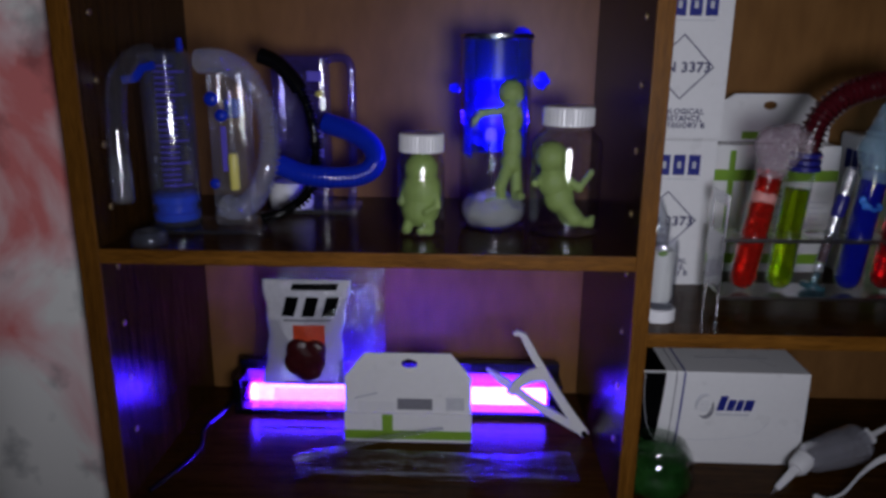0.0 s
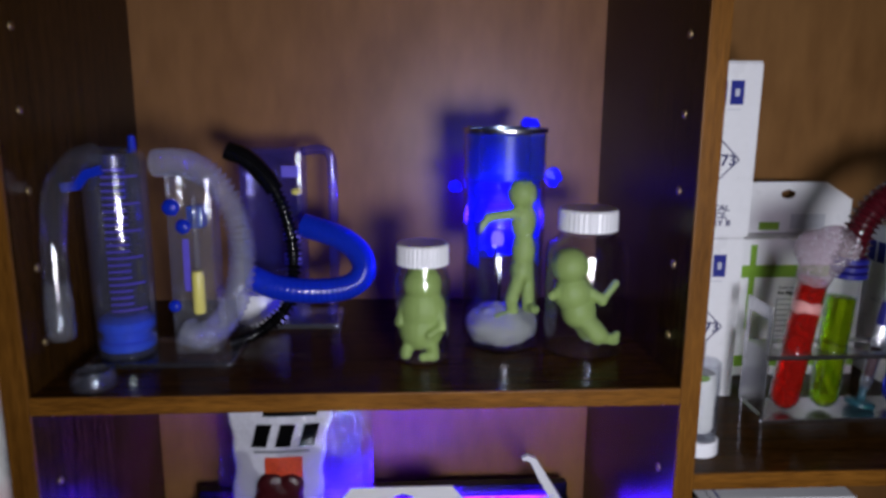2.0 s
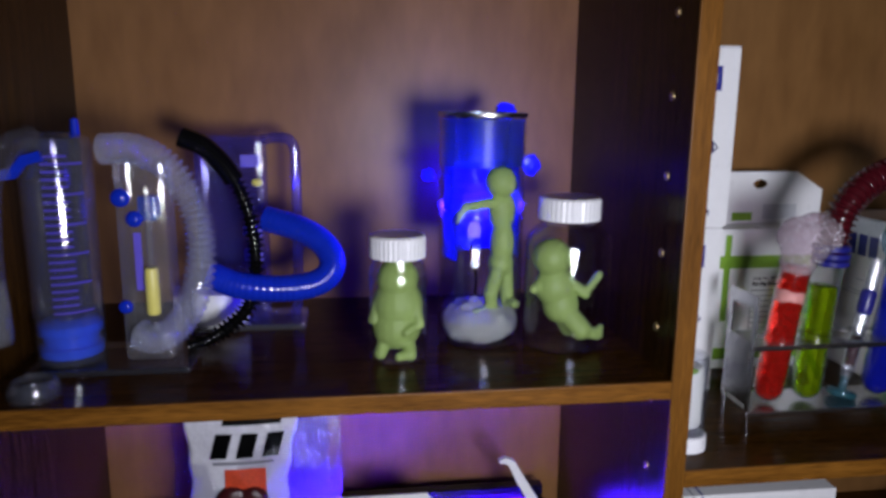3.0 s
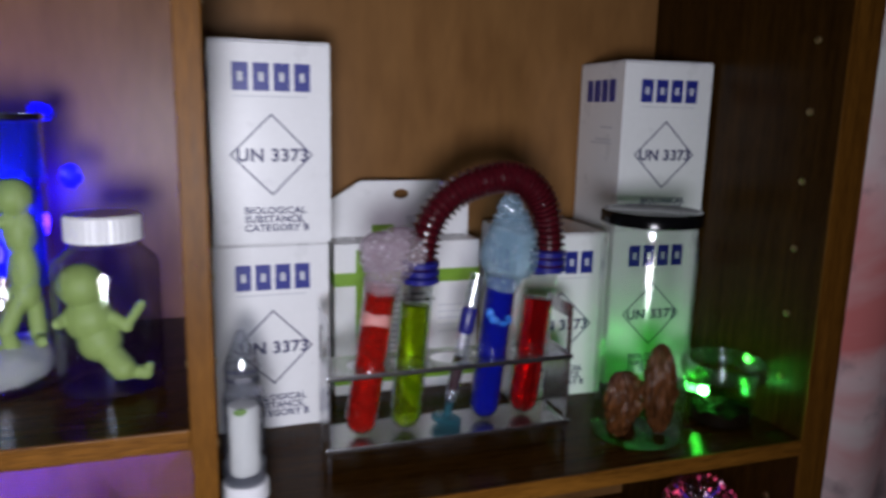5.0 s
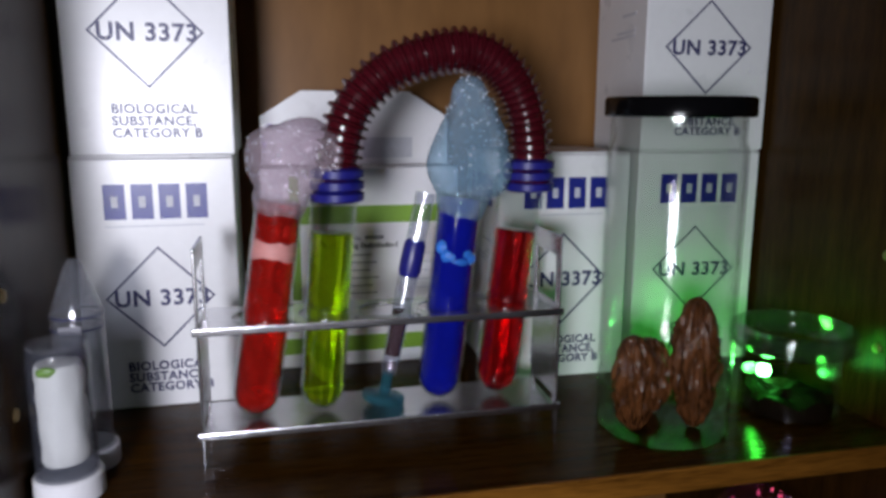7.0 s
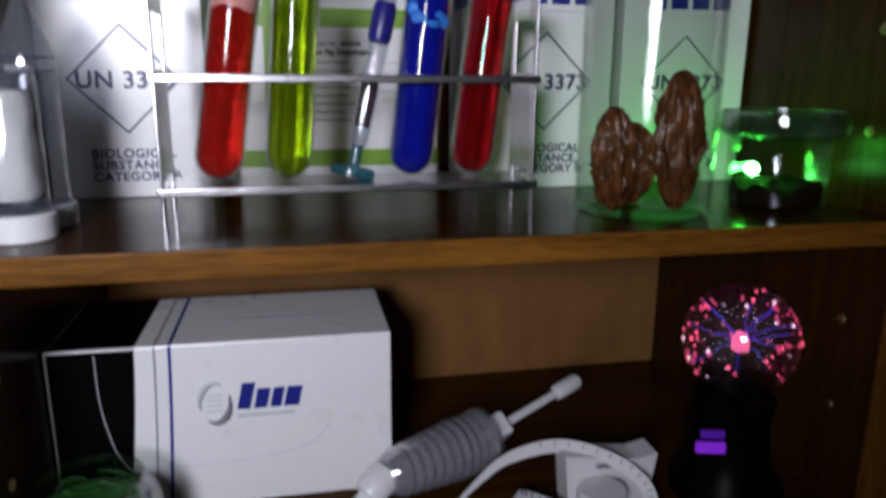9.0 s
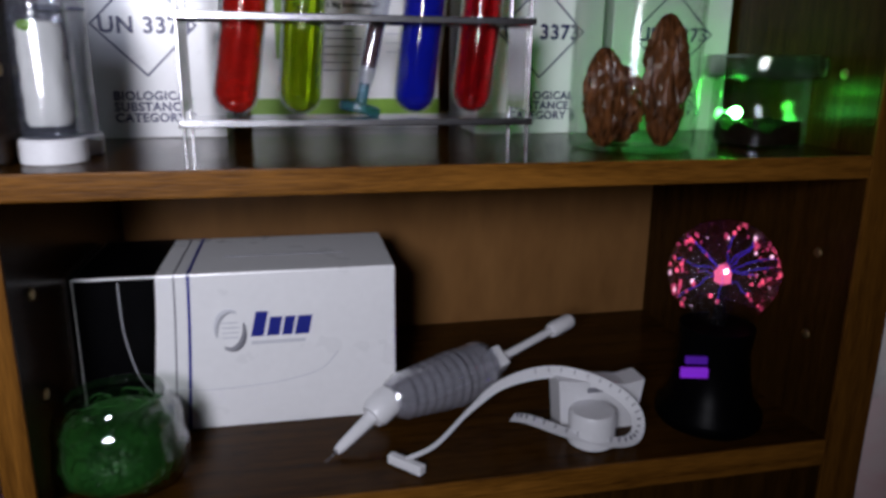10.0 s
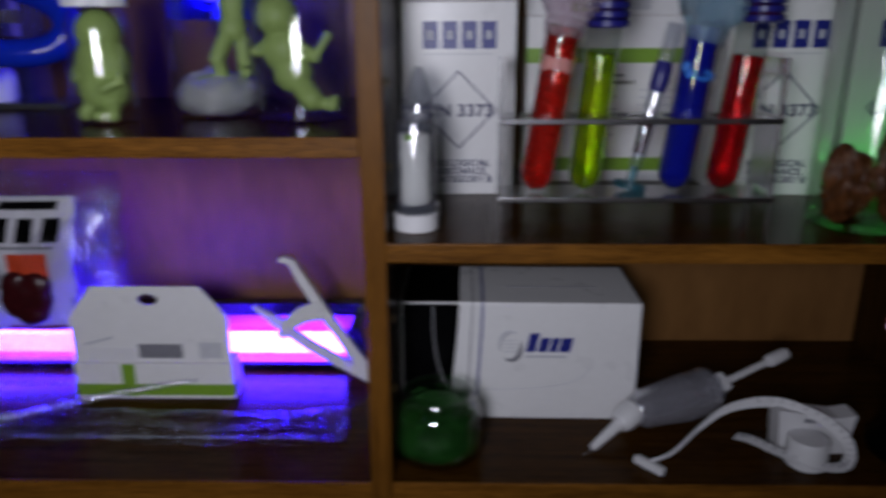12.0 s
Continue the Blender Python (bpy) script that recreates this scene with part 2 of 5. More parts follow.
def lathe(profile, n=32, bm=None, m=None):
    """A turned shape from (radius, height) pairs; radius 0 closes it."""
    bm, m = bm or bmesh.new(), m or Matrix()
    rings = []
    for r, z in profile:
        if r < 1e-6:
            rings.append([bm.verts.new(m @ Vector((0, 0, z)))])
        else:
            rings.append([bm.verts.new(m @ Vector((r * math.cos(2 * math.pi * i / n), r * math.sin(2 * math.pi * i / n), z))) for i in range(n)])
    for a, b in zip(rings, rings[1:]):
        for i in range(n):
            j = (i + 1) % n
            if len(a) == 1 and len(b) == 1:
                continue
            if len(a) == 1:
                bm.faces.new((a[0], b[i], b[j]))
            elif len(b) == 1:
                bm.faces.new((a[i], a[j], b[0]))
            else:
                bm.faces.new((a[i], a[j], b[j], b[i]))
    return bm


def vessel(outer, wall=0.0015, n=32, m=None):
    """An open thin-walled turned vessel from its outer profile, bottom first."""
    inner = [(max(r - wall, 0.0004), z) for r, z in reversed(outer) if r > 1e-6]
    inner[-1] = (inner[-1][0], outer[0][1] + wall)
    return lathe(list(outer) + inner + [(0, outer[0][1] + wall)], n, None, m)


def smooth_line(points, steps=10):
    """A Catmull-Rom line through the points."""
    pts = [Vector(p) for p in points]
    pts = [2 * pts[0] - pts[1], *pts, 2 * pts[-1] - pts[-2]]
    out = []
    for a, b, c, d in zip(pts, pts[1:], pts[2:], pts[3:]):
        for k in range(steps):
            t = k / steps
            out.append(0.5 * ((2 * b) + (c - a) * t + (2 * a - 5 * b + 4 * c - d) * t * t + (3 * b - a - 3 * c + d) * t ** 3))
    return out + [pts[-2]]


def sweep(line, radius, n=12, bm=None, flat=None, caps=True, up=(0, 0, 1)):
    """A tube along the line; radius may be a function of the step's share. flat=(w, h), or a function of the share that gives it: a ribbon section."""
    bm = bm or bmesh.new()
    rings, side, count = [], None, len(line)
    for i, p in enumerate(line):
        d = (line[min(i + 1, count - 1)] - line[max(i - 1, 0)]).normalized()
        if side is None:
            side = d.cross(Vector(up))
            side = side if side.length > 0.05 else d.cross(Vector((1, 0, 0)))
        side = (side - d * side.dot(d)).normalized()
        top = side.cross(d)
        r = radius(i / (count - 1)) if callable(radius) else radius
        ring = []
        for k in range(n):
            a = 2 * math.pi * k / n
            if flat:
                u, v = ((1, 1), (-1, 1), (-1, -1), (1, -1))[k]
                w, h = flat(i / (count - 1)) if callable(flat) else flat
                ring.append(bm.verts.new(p + side * u * w / 2 + top * v * h / 2))
            else:
                ring.append(bm.verts.new(p + (side * math.cos(a) + top * math.sin(a)) * r))
        rings.append(ring)
    for a, b in zip(rings, rings[1:]):
        for k in range(n):
            bm.faces.new((a[k], a[(k + 1) % n], b[(k + 1) % n], b[k]))
    if caps:
        bm.faces.new(rings[0])
        bm.faces.new(list(reversed(rings[-1])))
    return bm


def ellipsoid(bm, c, r, m=None, u=16, v=10):
    bmesh.ops.create_uvsphere(bm, u_segments=u, v_segments=v, radius=1,
                              matrix=(m or Matrix()) @ Matrix.Translation(c) @ Matrix.Diagonal((*r, 1)))
    return bm


def prism(points, y0, y1, bm=None):
    """A plate with the outline points (x, z), from y0 to y1."""
    bm = bm or bmesh.new()
    a = [bm.verts.new((x, y0, z)) for x, z in points]
    b = [bm.verts.new((x, y1, z)) for x, z in points]
    bm.faces.new(a)
    bm.faces.new(list(reversed(b)))
    for i in range(len(points)):
        j = (i + 1) % len(points)
        bm.faces.new((a[i], b[i], b[j], a[j]))
    return bm


def lettering(text, size, parent, place, material, align="CENTER", spacing=1.0):
    """Flat raised print facing -y, in the built-in font."""
    cu = bpy.data.curves.new("lettering", "FONT")
    cu.body, cu.size, cu.align_x, cu.extrude, cu.resolution_u, cu.space_line = text, size, align, 0.0002, 3, 0.9
    cu.space_character, cu.offset = spacing, size * 0.028
    tmp = new("lettering_tmp", cu)
    bpy.context.view_layer.update()
    me = bpy.data.meshes.new_from_object(tmp.evaluated_get(bpy.context.evaluated_depsgraph_get()))
    bpy.data.objects.remove(tmp)
    me.materials.clear()
    me.materials.append(material)
    ob = new("lettering", me)
    ob.parent = parent
    ob.matrix_local = pose(*place, 90, 0, 0)
    return ob


def bars(x0, z_top, widths, height, gap, y, material, parent, name="print_line"):
    """Unreadable print as plain bars, one part a line."""
    for i, w in enumerate(widths):
        z = z_top - i * (height + gap)
        part(name, box(x0, y - 0.0004, z - height, x0 + w, y, z), material, parent)


# ---- the bookcase ----
FRONT, BACKY = 0.697, 1.008
XL, XD0, XD1, XR = -0.3625, 0.2155, 0.2345, 0.806
Z_LEFT, Z_RIGHT, Z_LOW = 1.125, 1.0387, 0.812
T = 0.0165


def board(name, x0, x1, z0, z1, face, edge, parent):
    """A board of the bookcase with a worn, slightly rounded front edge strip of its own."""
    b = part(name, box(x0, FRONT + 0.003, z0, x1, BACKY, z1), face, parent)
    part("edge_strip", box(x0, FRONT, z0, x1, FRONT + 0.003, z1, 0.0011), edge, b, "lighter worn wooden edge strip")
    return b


case = thing("bookcase", (0, 0, 0), "dark mahogany laminate bookcase with two bays, shelves holding medical props", "bookcase")
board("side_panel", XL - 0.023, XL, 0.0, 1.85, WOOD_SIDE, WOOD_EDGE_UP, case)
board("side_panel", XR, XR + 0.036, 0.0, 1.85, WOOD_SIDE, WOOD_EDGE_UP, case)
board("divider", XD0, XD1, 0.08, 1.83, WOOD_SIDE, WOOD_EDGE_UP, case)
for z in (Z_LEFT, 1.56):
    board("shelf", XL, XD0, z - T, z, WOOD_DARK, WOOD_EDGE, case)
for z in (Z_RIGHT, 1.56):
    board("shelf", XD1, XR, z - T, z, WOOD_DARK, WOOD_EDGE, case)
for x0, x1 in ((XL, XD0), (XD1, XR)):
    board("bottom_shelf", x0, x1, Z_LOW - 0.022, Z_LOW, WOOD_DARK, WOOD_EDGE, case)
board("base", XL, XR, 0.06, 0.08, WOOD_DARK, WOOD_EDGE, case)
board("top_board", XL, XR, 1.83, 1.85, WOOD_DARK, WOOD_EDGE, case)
# unseen dark panels added so the space below the bottom shelves stays black
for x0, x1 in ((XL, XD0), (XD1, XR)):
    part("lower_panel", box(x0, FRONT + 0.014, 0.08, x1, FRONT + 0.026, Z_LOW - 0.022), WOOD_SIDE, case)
part("back_panel", box(XL - 0.012, BACKY, 0.02, XR + 0.012, BACKY + 0.005, 1.84), BACK, case, "tan wood-grain back panel")
# shelf-pin sleeves along the uprights
pin = finish(lathe([(0.0, 0.0018), (0.0022, 0.0018), (0.0036, 0.0013), (0.0042, 0.0), (0.0042, -0.004), (0, -0.004)], 10), "shelf_pin", BRASS, True)
for x, s in ((XL, 90), (XD0, -90), (XD1, 90), (XR, -90)):
    for y in (FRONT + 0.0395,):
        for k in range(-6, 4):
            z = 1.3014 + 0.069 * k
            low = {XL: Z_LEFT, XD0: Z_LEFT, XD1: Z_RIGHT, XR: Z_RIGHT}[x]
            if abs(z - low + T / 2) < 0.018 or abs(z - Z_LOW + 0.01) < 0.02:
                continue
            ob = new("shelf_pin", pin)
            ob.parent = case
            ob.matrix_local = pose(x, y, z, 0, s, 0)

# ---- the room round it ----
setting("floor", box(-2.5, -3.0, -0.05, 3.0, 1.45, 0.0), FLOOR, "dark wooden board floor of the room", "floor")
setting("ceiling", box(-2.5, -3.0, 2.45, 3.0, 1.45, 2.5), WALL, "plain painted ceiling of the room", "ceiling")
setting("wall_north", box(-2.5, 1.35, 0, 3.0, 1.45, 2.45), WALL, "plain painted wall behind the bookcase", "wall")
setting("wall_south", box(-2.5, -3.1, 0, 3.0, -3.0, 2.45), WALL, "plain painted wall facing the bookcase", "wall")
setting("wall_west", box(-2.6, -3.0, 0, -2.5, 1.45, 2.45), WALL, "plain painted side wall", "wall")
setting("wall_east", box(3.0, -3.0, 0, 3.1, 1.45, 2.45), WALL, "plain painted side wall", "wall")


def sheet(x0, x1, y, z0, z1, label, seed, depth, waves, cloth, lift=0.0):
    """A hanging cloth with thickness, its folds running down and widening."""
    random.seed(seed)
    ph = [random.uniform(0, 6.28) for _ in range(6)]
    bm, nx, nz = bmesh.new(), 60, 24
    grid = []
    for j in range(nz + 1):
        row = []
        for i in range(nx + 1):
            u, v = i / nx, j / nz
            d = depth * (0.6 + 0.7 * v) * (math.sin(waves * 6.28 * u + ph[0] + 0.8 * math.sin(3 * v + ph[1])) + 0.5 * math.sin(waves * 13.1 * u + ph[2] + v))
            row.append(bm.verts.new((x0 + (x1 - x0) * u, y + d, z1 - (z1 - z0) * v - lift)))
        grid.append(row)
    for a, b in zip(grid, grid[1:]):
        for i in range(nx):
            bm.faces.new((a[i], a[i + 1], b[i + 1], b[i]))
    me = finish(bm, "hanging_sheet", cloth, True)
    ob = tagged(new("hanging_sheet", me), label, "sheet", "stained sheets behind the bookcase")
    ob.location.z = lift
    so = ob.modifiers.new("solid", "SOLIDIFY")
    so.thickness = 0.002
    return ob


sheet(-1.3, -0.389, 0.735, 0.0, 2.45, "off-white hanging sheet with red stains and smudges beside the bookcase", 3, 0.010, 3, CLOTH, 0.42)
sheet(0.846, 1.95, 0.745, 0.0, 2.45, "off-white hanging sheet with pink stains and deep folds beside the bookcase", 8, 0.016, 4, CLOTH_PINK)


# ---- specimen cartons ----
CW, CD, CH = 0.110, 0.110, 0.187


def carton(place, turn, side_print=True, label="glossy white specimen carton with navy diamond and print"):
    c = thing("specimen_carton", place, label, "box", "specimen cartons", turn)
    c.scale = (1.03, 1.03, 1.03)
    part("carton_body", box(-CW / 2, 0, 0, CW / 2, CD, CH - 0.002, 0.0012), CARTON, c)
    part("lid_flap", box(-CW / 2 + 0.0006, 0.0008, CH - 0.0016, CW / 2 - 0.0006, CD - 0.001, CH, 0.0005), CARTON, c)
    for k in range(4):
        x = -0.034 + k * 0.0185
        sq = part("print_block", box(x, -0.0003, 0.142, x + 0.0145, 0.0006, 0.167), INK_BLUE, c, "navy printed square")
        part("block_mark", box(x + 0.0050, -0.0006, 0.1505, x + 0.0095, -0.0003, 0.1585), INK_PALE, sq)
    part("print_line", box(-0.034, -0.0003, 0.1365, 0.033, 0.0005, 0.1375), INK_PALE, c)
    h, w, zc = 0.0370, 0.0014, 0.0840
    bm = bmesh.new()
    for sx, sz in ((1, 1), (1, -1), (-1, 1), (-1, -1)):
        ang = math.degrees(math.atan2(sz, sx))
        m = Matrix.Translation((sx * h / 2, 0, zc + sz * h / 2)) @ pose(0, 0, 0, 0, ang, 0)
        box(-h * 0.7071 - w / 2, -0.0003, -w / 2, h * 0.7071 + w / 2, 0.0006, w / 2, 0, bm, m)
    part("diamond_outline", bm, INK, c, "navy printed diamond outline")
    lettering("UN 3373", 0.0165, c, (0.001, -0.0002, zc - 0.0058), INK, spacing=1.08)
    lettering("BIOLOGICAL\nSUBSTANCE,\nCATEGORY B", 0.0092, c, (-0.0260, -0.0002, 0.0290), INK, "LEFT", 1.08)
    if side_print:
        for k in range(4):
            y = 0.020 + k * 0.0185
            part("side_print_block", box(-CW / 2 - 0.0004, y, 0.142, -CW / 2 + 0.0005, y + 0.0145, 0.167), INK_BLUE, c, "navy printed square")
        for k, z in enumerate((0.112, 0.098, 0.094)):
            part("side_print_line", box(-CW / 2 - 0.0004, 0.022, z, -CW / 2 + 0.0005, 0.05 + 0.012 * k, z + 0.0022), INK_PALE, c)
    return c


CS = CH * 1.03 + 0.0004
carton((0.2935, 0.8738, Z_RIGHT), 0.9)
carton((0.2958, 0.8722, Z_RIGHT + CS), 0.4, label="upper glossy white specimen carton with navy diamond, stacked on another")
carton((0.614, 0.8715, Z_RIGHT), -1.2)
carton((0.7455, 0.887, Z_RIGHT), -3.5, label="glossy white specimen carton beside the bookcase wall, under another carton")
carton((0.7450, 0.8845, Z_RIGHT + CS), -3.7, label="upper glossy white specimen carton with navy diamond, stacked on another")


# ---- hang-tab kit box behind the test tubes ----
def hole_tab(w_low, w_top, z0, z1, zs, hx, hz, rx, rz, y0, y1):
    """A tab plate with clipped corners and an oval hanging hole through it."""
    outline = [(-w_low / 2, z0), (w_low / 2, z0), (w_low / 2, zs), (w_top / 2, z1), (-w_top / 2, z1), (-w_low / 2, zs)]
    n, bm = 24, bmesh.new()
    dense = []
    for i in range(6):
        a, b = outline[i], outline[(i + 1) % 6]
        dense += [(a[0] + (b[0] - a[0]) * k / 4, a[1] + (b[1] - a[1]) * k / 4) for k in range(4)]
    rings = {}
    for y in (y0, y1):
        o = [bm.verts.new((x, y, z)) for x, z in dense]
        h = []
        for x, z in dense:
            a = math.atan2(z - hz, x - hx)
            h.append(bm.verts.new((hx + rx * math.cos(a), y, hz + rz * math.sin(a))))
        for i in range(n):
            j = (i + 1) % n
            bm.faces.new((o[i], o[j], h[j], h[i]))
        rings[y] = (o, h)
    for k in (0, 1):
        for i in range(n):
            j = (i + 1) % n
            a, b = rings[y0][k], rings[y1][k]
            bm.faces.new((a[i], a[j], b[j], b[i]))
    return bm


kit = thing("kit_box", (0.4530, 0.939, Z_RIGHT), "white hang-tab kit box with green bands, standing behind the test tubes", "box", size=1.03)
part("box_body", box(-0.0835, 0, 0, 0.0835, 0.045, 0.172, 0.001), CARTON, kit)
tab = part("hang_tab", hole_tab(0.165, 0.095, 0.1725, 0.236, 0.214, 0.0, 0.221, 0.009, 0.006, 0.004, 0.0055), CARTON, kit, "white card tab with oval hanging hole")
tab.location.y = 0.034
part("green_band", box(-0.0837, -0.0004, 0.125, 0.0837, 0.03, 0.140), INK_GREEN, kit, "green printed band")
part("green_band", box(-0.0837, -0.0004, 0.012, 0.0837, 0.03, 0.026), INK_GREEN, kit, "green printed band")
part("green_upright", box(-0.0600, -0.0006, 0.06, -0.0525, 0.001, 0.165), INK_GREEN, kit, "green printed stripe")
part("grey_picture", box(0.006, -0.0004 + 0.004, 0.178, 0.05, 0.0042, 0.196), INK_PALE, tab)
part("green_picture", box(-0.034, 0.0036, 0.176, -0.008, 0.0042, 0.186), INK_GREEN, tab)
lettering("Code No.", 0.0052, kit, (-0.022, -0.0002, 0.1105), INK_GREY, "LEFT", 1.0)
bars(0.002, 0.1140, (0.016,), 0.0032, 0.0, -0.0001, INK_GREY, kit)
lettering("Rat Big Endothelin-1", 0.0064, kit, (-0.022, -0.0002, 0.1035), INK_BLACK, "LEFT", 1.0)
bars(-0.022, 0.098, (0.030, 0.034, 0.028, 0.036, 0.030, 0.034, 0.026, 0.032), 0.0012, 0.0055, -0.0001, INK_GREY, kit)
bars(-0.0225, 0.0995, (0.0008,), 0.055, 0.0, -0.0001, INK_GREY, kit)
bars(0.035, 0.098, (0.040, 0.036, 0.042, 0.03, 0.04), 0.0012, 0.0065, -0.0001, INK_PALE, kit)

# ---- test tube rack ----
rack = thing("test_tube_rack", (0.4500, 0.7630, Z_RIGHT), "bent stainless steel test tube rack on the shelf", "rack", turn=0.3)
RL, RD = 0.1180, 0.052


def rack_plate(z, holes):
    """A steel plate with folded front lip; with round holes when asked."""
    bm = bmesh.new()
    n = 20
    if not holes:
        box(-RL, 0.002, z - 0.0012, RL, RD, z, 0, bm)
    else:
        cells = [-RL] + [(-0.0615, -0.0205, 0.0200, 0.0630)[k] for k in range(4)] + [RL]
        for (a, b), c in zip(zip(cells, cells[1:]), (-0.0825, -0.0395, -0.0005, 0.0420, 0.0845)):
            rx, cy = 0.0170, RD / 2
            ring_o, ring_h = [], []
            for zz in (z, z - 0.0012):
                o, h = [], []
                for k in range(n):
                    t = 2 * math.pi * k / n
                    dx, dy = math.cos(t), math.sin(t)
                    s = min(((b - c) if dx > 0 else (c - a)) / max(abs(dx), 1e-6), ((RD - cy) if dy > 0 else cy - 0.002) / max(abs(dy), 1e-6))
                    o.append(bm.verts.new((c + dx * s, cy + dy * s, zz)))
                    h.append(bm.verts.new((c + dx * rx, cy + dy * rx, zz)))
                ring_o.append(o)
                ring_h.append(h)
                for k in range(n):
                    j = (k + 1) % n
                    bm.faces.new((o[k], o[j], h[j], h[k]))
            for k in range(n):
                j = (k + 1) % n
                bm.faces.new((ring_h[0][k], ring_h[0][j], ring_h[1][j], ring_h[1][k]))
    box(-RL - 0.004, -0.001, z - 0.0045, RL + 0.004, 0.002, z + 0.0005, 0.0009, bm)
    box(-RL, RD, z - 0.0045, RL, RD + 0.0012, z, 0, bm)
    return bm


part("lower_plate", rack_plate(0.0225, False), STEEL, rack)
part("upper_plate", rack_plate(0.0915, True), STEEL, rack, "steel plate with five tube holes")
for s in (-1, 1):
    bm = bmesh.new()
    x0, x1 = sorted((s * RL, s * (RL + 0.0018)))
    # an upright frame of strip with an open window
    box(x0, 0.000, 0.0, x1, 0.007, 0.142, 0.0006, bm)
    box(x0, RD - 0.007, 0.0, x1, RD, 0.142, 0.0006, bm)
    box(x0, 0.007, 0.128, x1, RD - 0.007, 0.142, 0.0004, bm)
    box(x0, 0.007, 0.028, x1, RD - 0.007, 0.094, 0.0004, bm)
    part("end_frame", bm, STEEL, rack, "bent steel end frame with open top window")


# ---- test tubes ----
def test_tube(foot, top, liquid, level, label, band=None, froth=(0, 0)):
    """A round-bottomed glass tube leaning in the rack, with its liquid."""
    foot, top = Vector(foot), Vector(top)
    axis = (top - foot)
    h = axis.length
    t = thing("test_tube", foot, label, "test tube", "test tubes in the rack")
    t.matrix_world = Matrix.Translation(foot) @ Vector((0, 0, 1)).rotation_difference(axis).to_matrix().to_4x4()
    r = 0.0155
    arc = [(r * math.sin(a), r - r * math.cos(a)) for a in [k * math.pi / 12 for k in range(7)]]
    part("glass", vessel(arc + [(r, h - 0.004), (r + 0.0012, h - 0.002), (r + 0.0012, h)], 0.0011, 32), GLASS, t, "clear glass tube", True)
    ri = r - 0.0014
    arc_i = [(ri * math.sin(a), 0.0016 + ri - ri * math.cos(a)) for a in [k * math.pi / 12 for k in range(7)]]
    lo, hi = froth
    part("liquid", lathe(arc_i + [(ri, h * level - 0.0007), (ri - 0.0016, h * level), (0, h * level - 0.0006)], 32), liquid, t, "", True)
    if band:
        random.seed(int(1000 * foot.x))
        bm = bmesh.new()
    if band is PALE_BAND:
        lathe([(ri - 0.004, h * lo), (ri + 0.0002, h * lo), (ri + 0.0003, h * (lo + hi) / 2), (ri + 0.0002, h * hi), (ri - 0.004, h * hi)], 40, bm)
        for v in bm.verts:
            v.co.z += 0.0032 * noise.noise(Vector((v.co.x * 120, v.co.y * 120, v.co.z * 60)))
        part("froth", bm, band, t, "pale pink froth band in the liquid", True)
    elif band:
        for k in range(6):
            a = radians(random.uniform(215, 325))
            q = random.uniform(0.0042, 0.0066)
            ellipsoid(bm, ((ri - q * 0.55) * math.cos(a), (ri - q * 0.55) * math.sin(a), h * random.uniform(lo, hi)), (q * 1.3, q * 0.6, q), None, 12, 8)
        part("froth", bm, band, t, "pale froth lumps in the liquid", True)
    return t


TY = 0.7885
test_tube((0.3620, TY - 0.004, 1.0635), (0.3840, TY, 1.2075), RED_LIQ, 0.99, "glass test tube of bright red liquid overflowing with foam", PALE_BAND, (0.73, 0.81))
test_tube((0.4065, TY - 0.002, 1.0635), (0.4190, TY + 0.002, 1.2075), GREEN_LIQ, 0.84, "glass test tube of yellow-green liquid under a hose")
test_tube((0.4880, TY, 1.0635), (0.5055, TY + 0.004, 1.2075), BLUE_LIQ, 0.99, "glass test tube of deep blue liquid topped with foam", CYAN_BAND, (0.66, 0.76))
test_tube((0.5310, TY + 0.002, 1.0635), (0.5490, TY + 0.006, 1.2075), RED_DARK, 0.82, "glass test tube of dark red liquid under a hose")


# ---- foam ----
def foam(place, blobs, label, color_low, color_high):
    m = thin_clear("glitter_foam", color_high, 0.18, 1.8, 0.32, color_low, False, 420, 0.55)
    bm = bmesh.new()
    for c, r in blobs:
        ellipsoid(bm, c, r, None, 20, 14)
    ob = tagged(new("foam_plug", finish(bm, "foam_plug", m, True)), label, "foam")
    ob.location = place
    re = ob.modifiers.new("merge", "REMESH")
    re.mode, re.voxel_size, re.use_smooth_shade = "VOXEL", 0.0017, True
    tex = bpy.data.textures.new("foam_bubbles", "CLOUDS")
    tex.noise_scale = 0.012
    di = ob.modifiers.new("bubbles", "DISPLACE")
    di.texture, di.strength, di.mid_level = tex, 0.0022, 0.5
    random.seed(len(label))
    bm = bmesh.new()
    for k in range(280):
        c, r = blobs[1 + k % (len(blobs) - 1)]
        d = Vector((random.gauss(0, 1), random.gauss(0, 1) - 0.5, random.gauss(0, 1))).normalized()
        p = Vector(c) + Vector((d.x * r[0], d.y * r[1], d.z * r[2])) * 1.03
        q = random.uniform(0.0004, 0.0012)
        bmesh.ops.create_cube(bm, size=q, matrix=Matrix.Translation(p) @ pose(0, 0, 0, random.uniform(0, 90), random.uniform(0, 90), random.uniform(0, 90)))
    tagged(part("glitter", bm, GLITTER, ob, "bright glitter flakes"), kind="stuff")
    return ob


